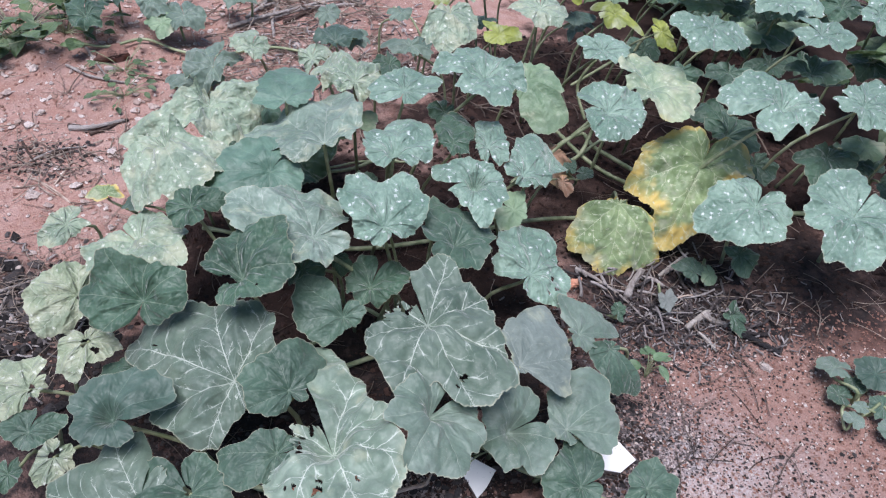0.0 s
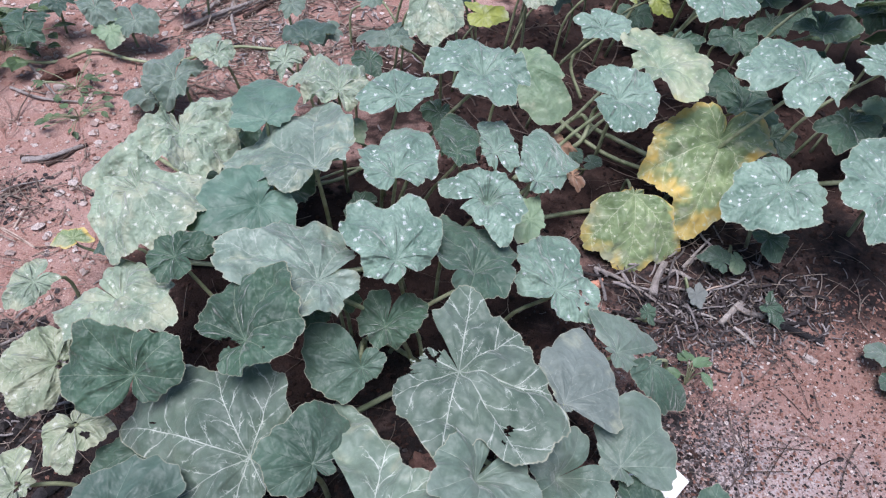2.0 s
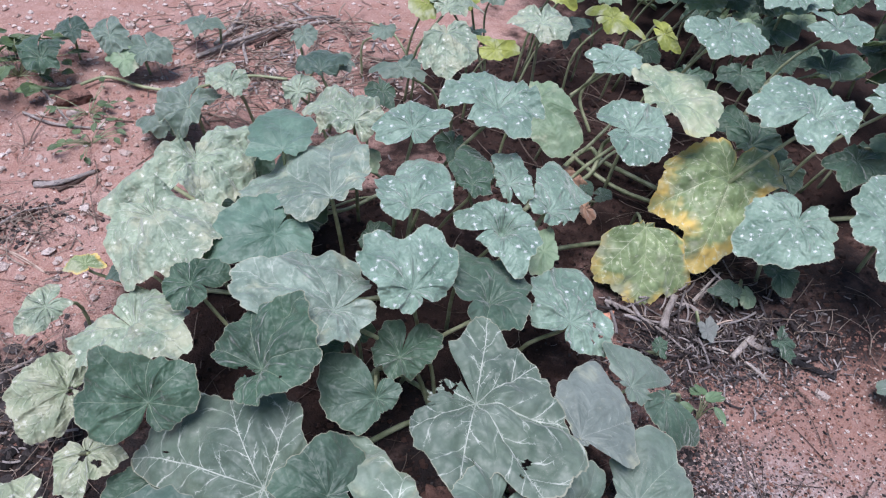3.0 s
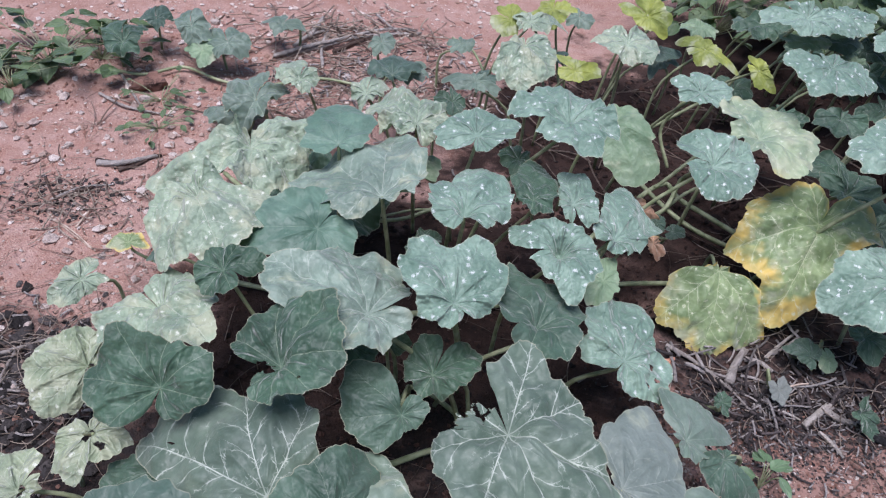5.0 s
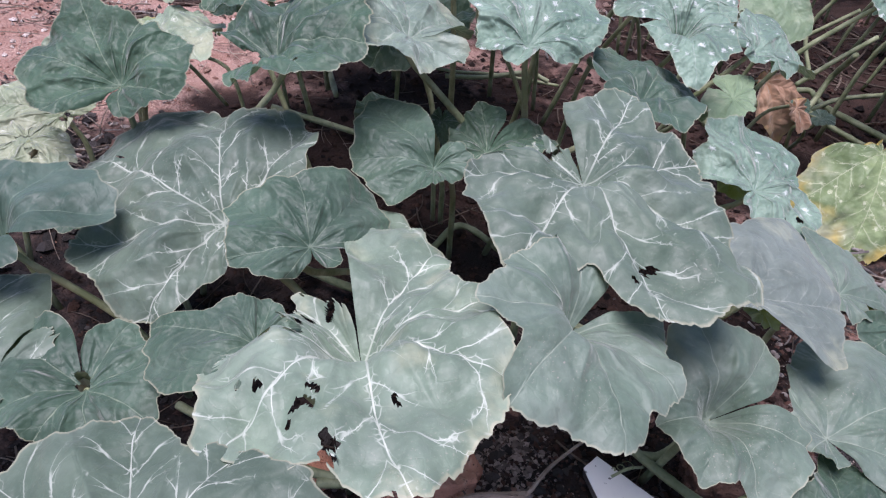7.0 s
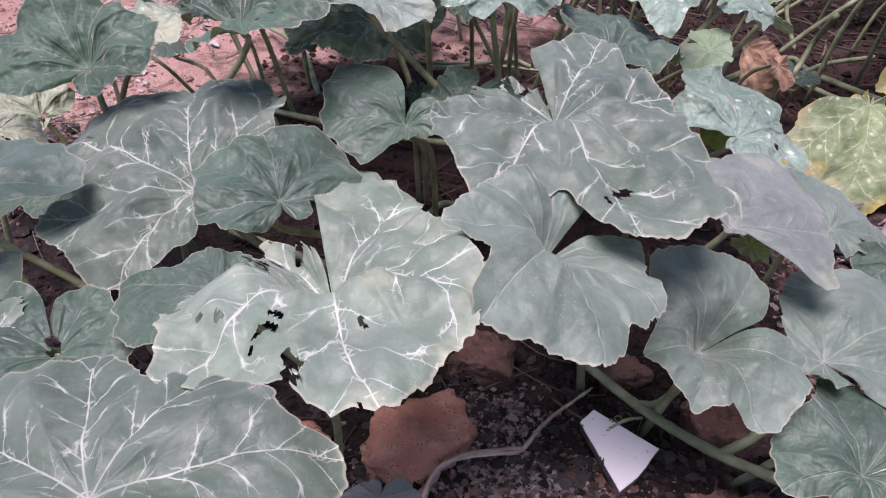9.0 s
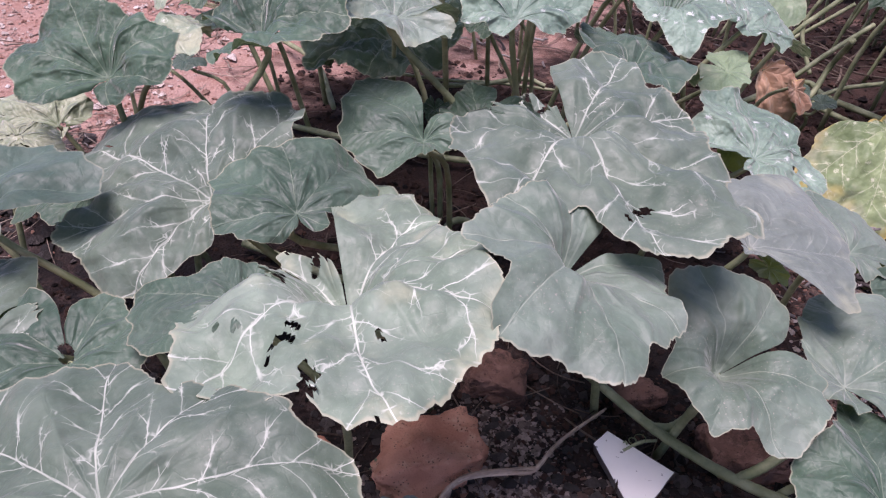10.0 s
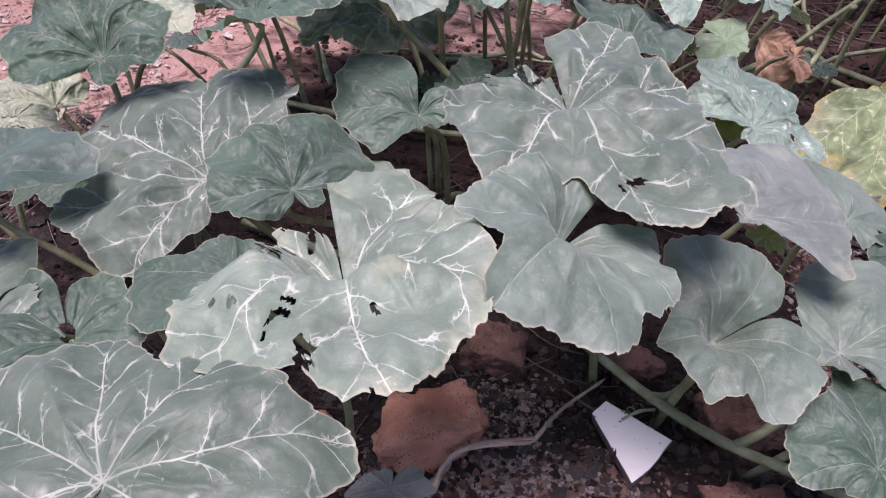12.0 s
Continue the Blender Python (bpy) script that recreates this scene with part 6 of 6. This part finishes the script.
def straws(name, label, count, where, lengths, material, seed, radius=0.0009, lift=0.012):
    """Dry stalks and fibres lying criss-cross."""
    rnd = random.Random(seed)
    verts, faces = [], []
    for _ in range(count):
        x, y = where(rnd)
        a, size, bend = rnd.uniform(0, 6.28), rnd.uniform(*lengths), rnd.uniform(-0.5, 0.5)
        z = rnd.uniform(0.001, lift)
        tip = rnd.uniform(0, lift * 1.5)
        pts = []
        for k in range(5):
            t = k / 4 - 0.5
            px = x + size * (t * math.cos(a) - bend * t * t * math.sin(a))
            py = y + size * (t * math.sin(a) + bend * t * t * math.cos(a))
            pts.append((px, py, rise(px, py) + z + tip * (t + 0.5)))
        v, f = tube(pts, [radius * rnd.uniform(0.6, 1.6)] * 5, 4)
        n = len(verts)
        verts += v
        faces += [tuple(n + i for i in q) for q in f]
    tagged(mesh_ob(name, verts, faces, material), label, "straw", kind="stuff")


CHIPS = earth_material("splinters", (0.022, 0.02, 0.022), (0.58, 0.53, 0.50), (0.08, 0.065, 0.06), islands=True)
DARK_CHIPS = earth_material("charred_bark", (0.02, 0.018, 0.019), (0.15, 0.125, 0.12), (0.015, 0.012, 0.012), islands=True)
# straw below the leaves, with their shade taken into its colour
SHADED_STRAW = earth_material("shaded_straw", (0.05, 0.037, 0.03), (0.30, 0.235, 0.185), (0.05, 0.035, 0.03), islands=True)
STRAW = earth_material("straw", (0.16, 0.11, 0.085), (0.56, 0.47, 0.38), (0.12, 0.08, 0.06), islands=True)
straws("dry_litter", "dry stalks and fibres over ashy soil", 80, spot(0.82, 1.52, 0.19, 0.1), (0.02, 0.12), STRAW, 1)
straws("wood_chips", "grey wood chips and charred splinters on ashy soil", 620, spot(0.80, 1.48, 0.18, 0.09), (0.005, 0.035), CHIPS, 21, 0.0017, 0.009)
straws("wood_chips", "charred sticks and bark pieces on ashy soil", 80, spot(0.80, 1.50, 0.16, 0.07), (0.02, 0.08), DARK_CHIPS, 34, 0.0036, 0.012)
straws("dry_litter", "weathered sticks criss-cross under yellow leaves", 32, spot(0.74, 1.62, 0.13, 0.07), (0.05, 0.13), CHIPS, 35, 0.0034, 0.02)
straws("wood_chips", "charred splinters and grey chips on black soil", 220, spot(-1.04, 1.38, 0.14, 0.14), (0.008, 0.05), CHIPS, 22, 0.0022, 0.008)
straws("wood_chips", "grey chips and splinters on the far soil", 220, spot(-0.4, 2.9, 0.3, 0.22), (0.01, 0.07), CHIPS, 23, 0.003, 0.01)
straws("dry_litter", "dry grass and fibres on dark soil", 260, spot(-1.05, 1.42, 0.14, 0.14), (0.03, 0.16), STRAW, 2)
straws("dry_litter", "dry sticks and stalks round a small heap", 110, spot(-1.173, 2.055, 0.12, 0.08), (0.02, 0.12), STRAW, 31, 0.0016)
straws("dry_litter", "splinters and stalks in a heap of dry wood", 160, spot(-0.563, 3.301, 0.22, 0.12), (0.03, 0.16), STRAW, 32, 0.0026, 0.03)
straws("dry_litter", "thin dry stalks on red soil", 160, box(-2.0, 1.3, -0.7, 2.6), (0.04, 0.15), STRAW, 3)
straws("dry_litter", "thin dry stalks on red soil", 170, box(0.6, 1.4, 1.8, 2.1), (0.03, 0.13), STRAW, 4)
straws("dry_litter", "dry fibres and sticks under the leaves", 420, box(-0.6, 0.9, 1.0, 2.2), (0.03, 0.14), SHADED_STRAW, 5)
straws("dry_litter", "dark dry stalks behind the mound", 180, box(0.1, 2.1, 1.4, 3.1), (0.04, 0.2), SHADED_STRAW, 33, 0.002, 0.03)
straws("dry_litter", "dry stalks on the far soil", 380, spot(-0.45, 2.85, 0.3, 0.2), (0.04, 0.2), STRAW, 6, 0.0018)
straws("dry_litter", "dry grass on the dark soil", 160, spot(-0.458, 0.727, 0.05, 0.05), (0.03, 0.12), STRAW, 7)


# ---- weeds and seedlings ----
WEED = leaf_material("weed_leaf", (0.05, 0.095, 0.034), (0.095, 0.15, 0.06), (0.22, 0.28, 0.14), 0.3, 0.1, 0.0, dust=0.08)
SEEDLING = leaf_material("seedling_leaf", (0.085, 0.16, 0.075), (0.12, 0.20, 0.10), (0.28, 0.36, 0.2), 0.4, 0.2, 0.0, dust=0.05)


def weed(label, at, spread, height, count, leaf_size, material, seed, long=1.5):
    """A low weed: stems from one root, each with oval leaves."""
    rnd = random.Random(seed)
    x, y = at
    root = tagged(new("weed"), label, "weed", "weeds of the patch")
    root.matrix_world = Matrix.Translation((x, y, rise(x, y)))
    for k in range(count):
        a, d = rnd.uniform(0, 6.28), spread * math.sqrt(rnd.random())
        tip = Vector((d * math.cos(a), d * math.sin(a), height * rnd.uniform(0.35, 1.0)))
        v, f = tube(glide(((0, 0, -0.005), tip * 0.5 + Vector((0, 0, 0.15 * height)), tip), 6), [0.0014] * 6, 5)
        mesh_ob("stem", v, f, GREEN_STEM, root)
        size = leaf_size * rnd.uniform(0.6, 1.25)
        verts, vein = [], []
        for j in range(9):
            t = j / 8
            w = 0.5 * size * (math.sin(math.pi * t ** 0.75) + 0.02)
            for i in range(-3, 4):
                s = i / 3
                verts.append((w * s * (1 + 0.06 * rnd.uniform(-1, 1)), size * long * t, 0.12 * size * abs(s) - 0.3 * size * t * t + 0.03 * size * rnd.uniform(-1, 1)))
                vein.append((t, abs(s) * w / size, max(t, abs(s)) * 0.9))
        faces = [(j * 7 + i, j * 7 + i + 1, j * 7 + i + 8, j * 7 + i + 7) for j in range(8) for i in range(6)]
        ob = mesh_ob("leaf", verts, faces, material, root)
        ob.data.attributes.new("vein", "FLOAT_VECTOR", "POINT").data.foreach_set("vector", [c for q in vein for c in q])
        ob.matrix_local = Matrix.Translation(tip) @ Euler((rnd.uniform(-0.5, 0.4), rnd.uniform(-0.4, 0.4), a - 1.57 + rnd.uniform(-0.8, 0.8))).to_matrix().to_4x4()


weed("low green weed spreading on red soil", (-1.588, 2.815), 0.28, 0.14, 40, 0.06, WEED, 1)
weed("low green weed spreading on red soil", (-1.440, 2.901), 0.2, 0.12, 26, 0.055, WEED, 2)
weed("low green weed spreading on red soil", (-1.665, 2.651), 0.18, 0.12, 26, 0.06, WEED, 3)
weed("thin-leaved green weed beside dry twigs", (-1.115, 2.638), 0.14, 0.05, 18, 0.022, WEED, 4)
weed("thin-leaved green weed beside dry twigs", (-1.060, 2.456), 0.12, 0.05, 16, 0.022, WEED, 5)
shoot = plant("young squash shoot with round leaves on bare soil")
sprout = random.Random(8)
for kind, x, y, z, size in (
    ("gr", 1.152, 1.275, 0.075, 0.045),
    ("bl", 1.250, 1.255, 0.085, 0.052),
    ("gr", 1.147, 1.124, 0.060, 0.028),
    ("gr", 1.180, 1.160, 0.065, 0.021),
    ("gd", 1.150, 1.210, 0.045, 0.034),
    ("gd", 1.245, 1.170, 0.055, 0.034),
    ("gd", 1.205, 1.245, 0.050, 0.030),
    ("gr", 1.235, 1.105, 0.050, 0.030),
):
    leaf(shoot, kind, (x, y, z), (sprout.uniform(-14, 6), sprout.uniform(-10, 10), sprout.uniform(0, 360)), [size * sprout.uniform(0.88, 1.12) for _ in range(15)], foot=(1.205 + sprout.uniform(-0.02, 0.02), 1.195 + sprout.uniform(-0.02, 0.02)))
weed("small shoot with curled bright leaves", (0.670, 1.274), 0.03, 0.09, 6, 0.03, SEEDLING, 9, 1.6)
weed("dark weeds behind the squash plants", (1.045, 3.543), 0.35, 0.3, 80, 0.09, WEED, 10, 1.2)
weed("dark weeds behind the squash plants", (1.396, 3.323), 0.4, 0.36, 90, 0.09, WEED, 11, 1.3)
weed("dark weeds behind the squash plants", (1.820, 3.416), 0.45, 0.38, 100, 0.10, WEED, 12, 1.3)
weed("dark weeds behind the squash plants", (1.9, 2.2), 0.45, 0.4, 80, 0.10, WEED, 13, 1.3)
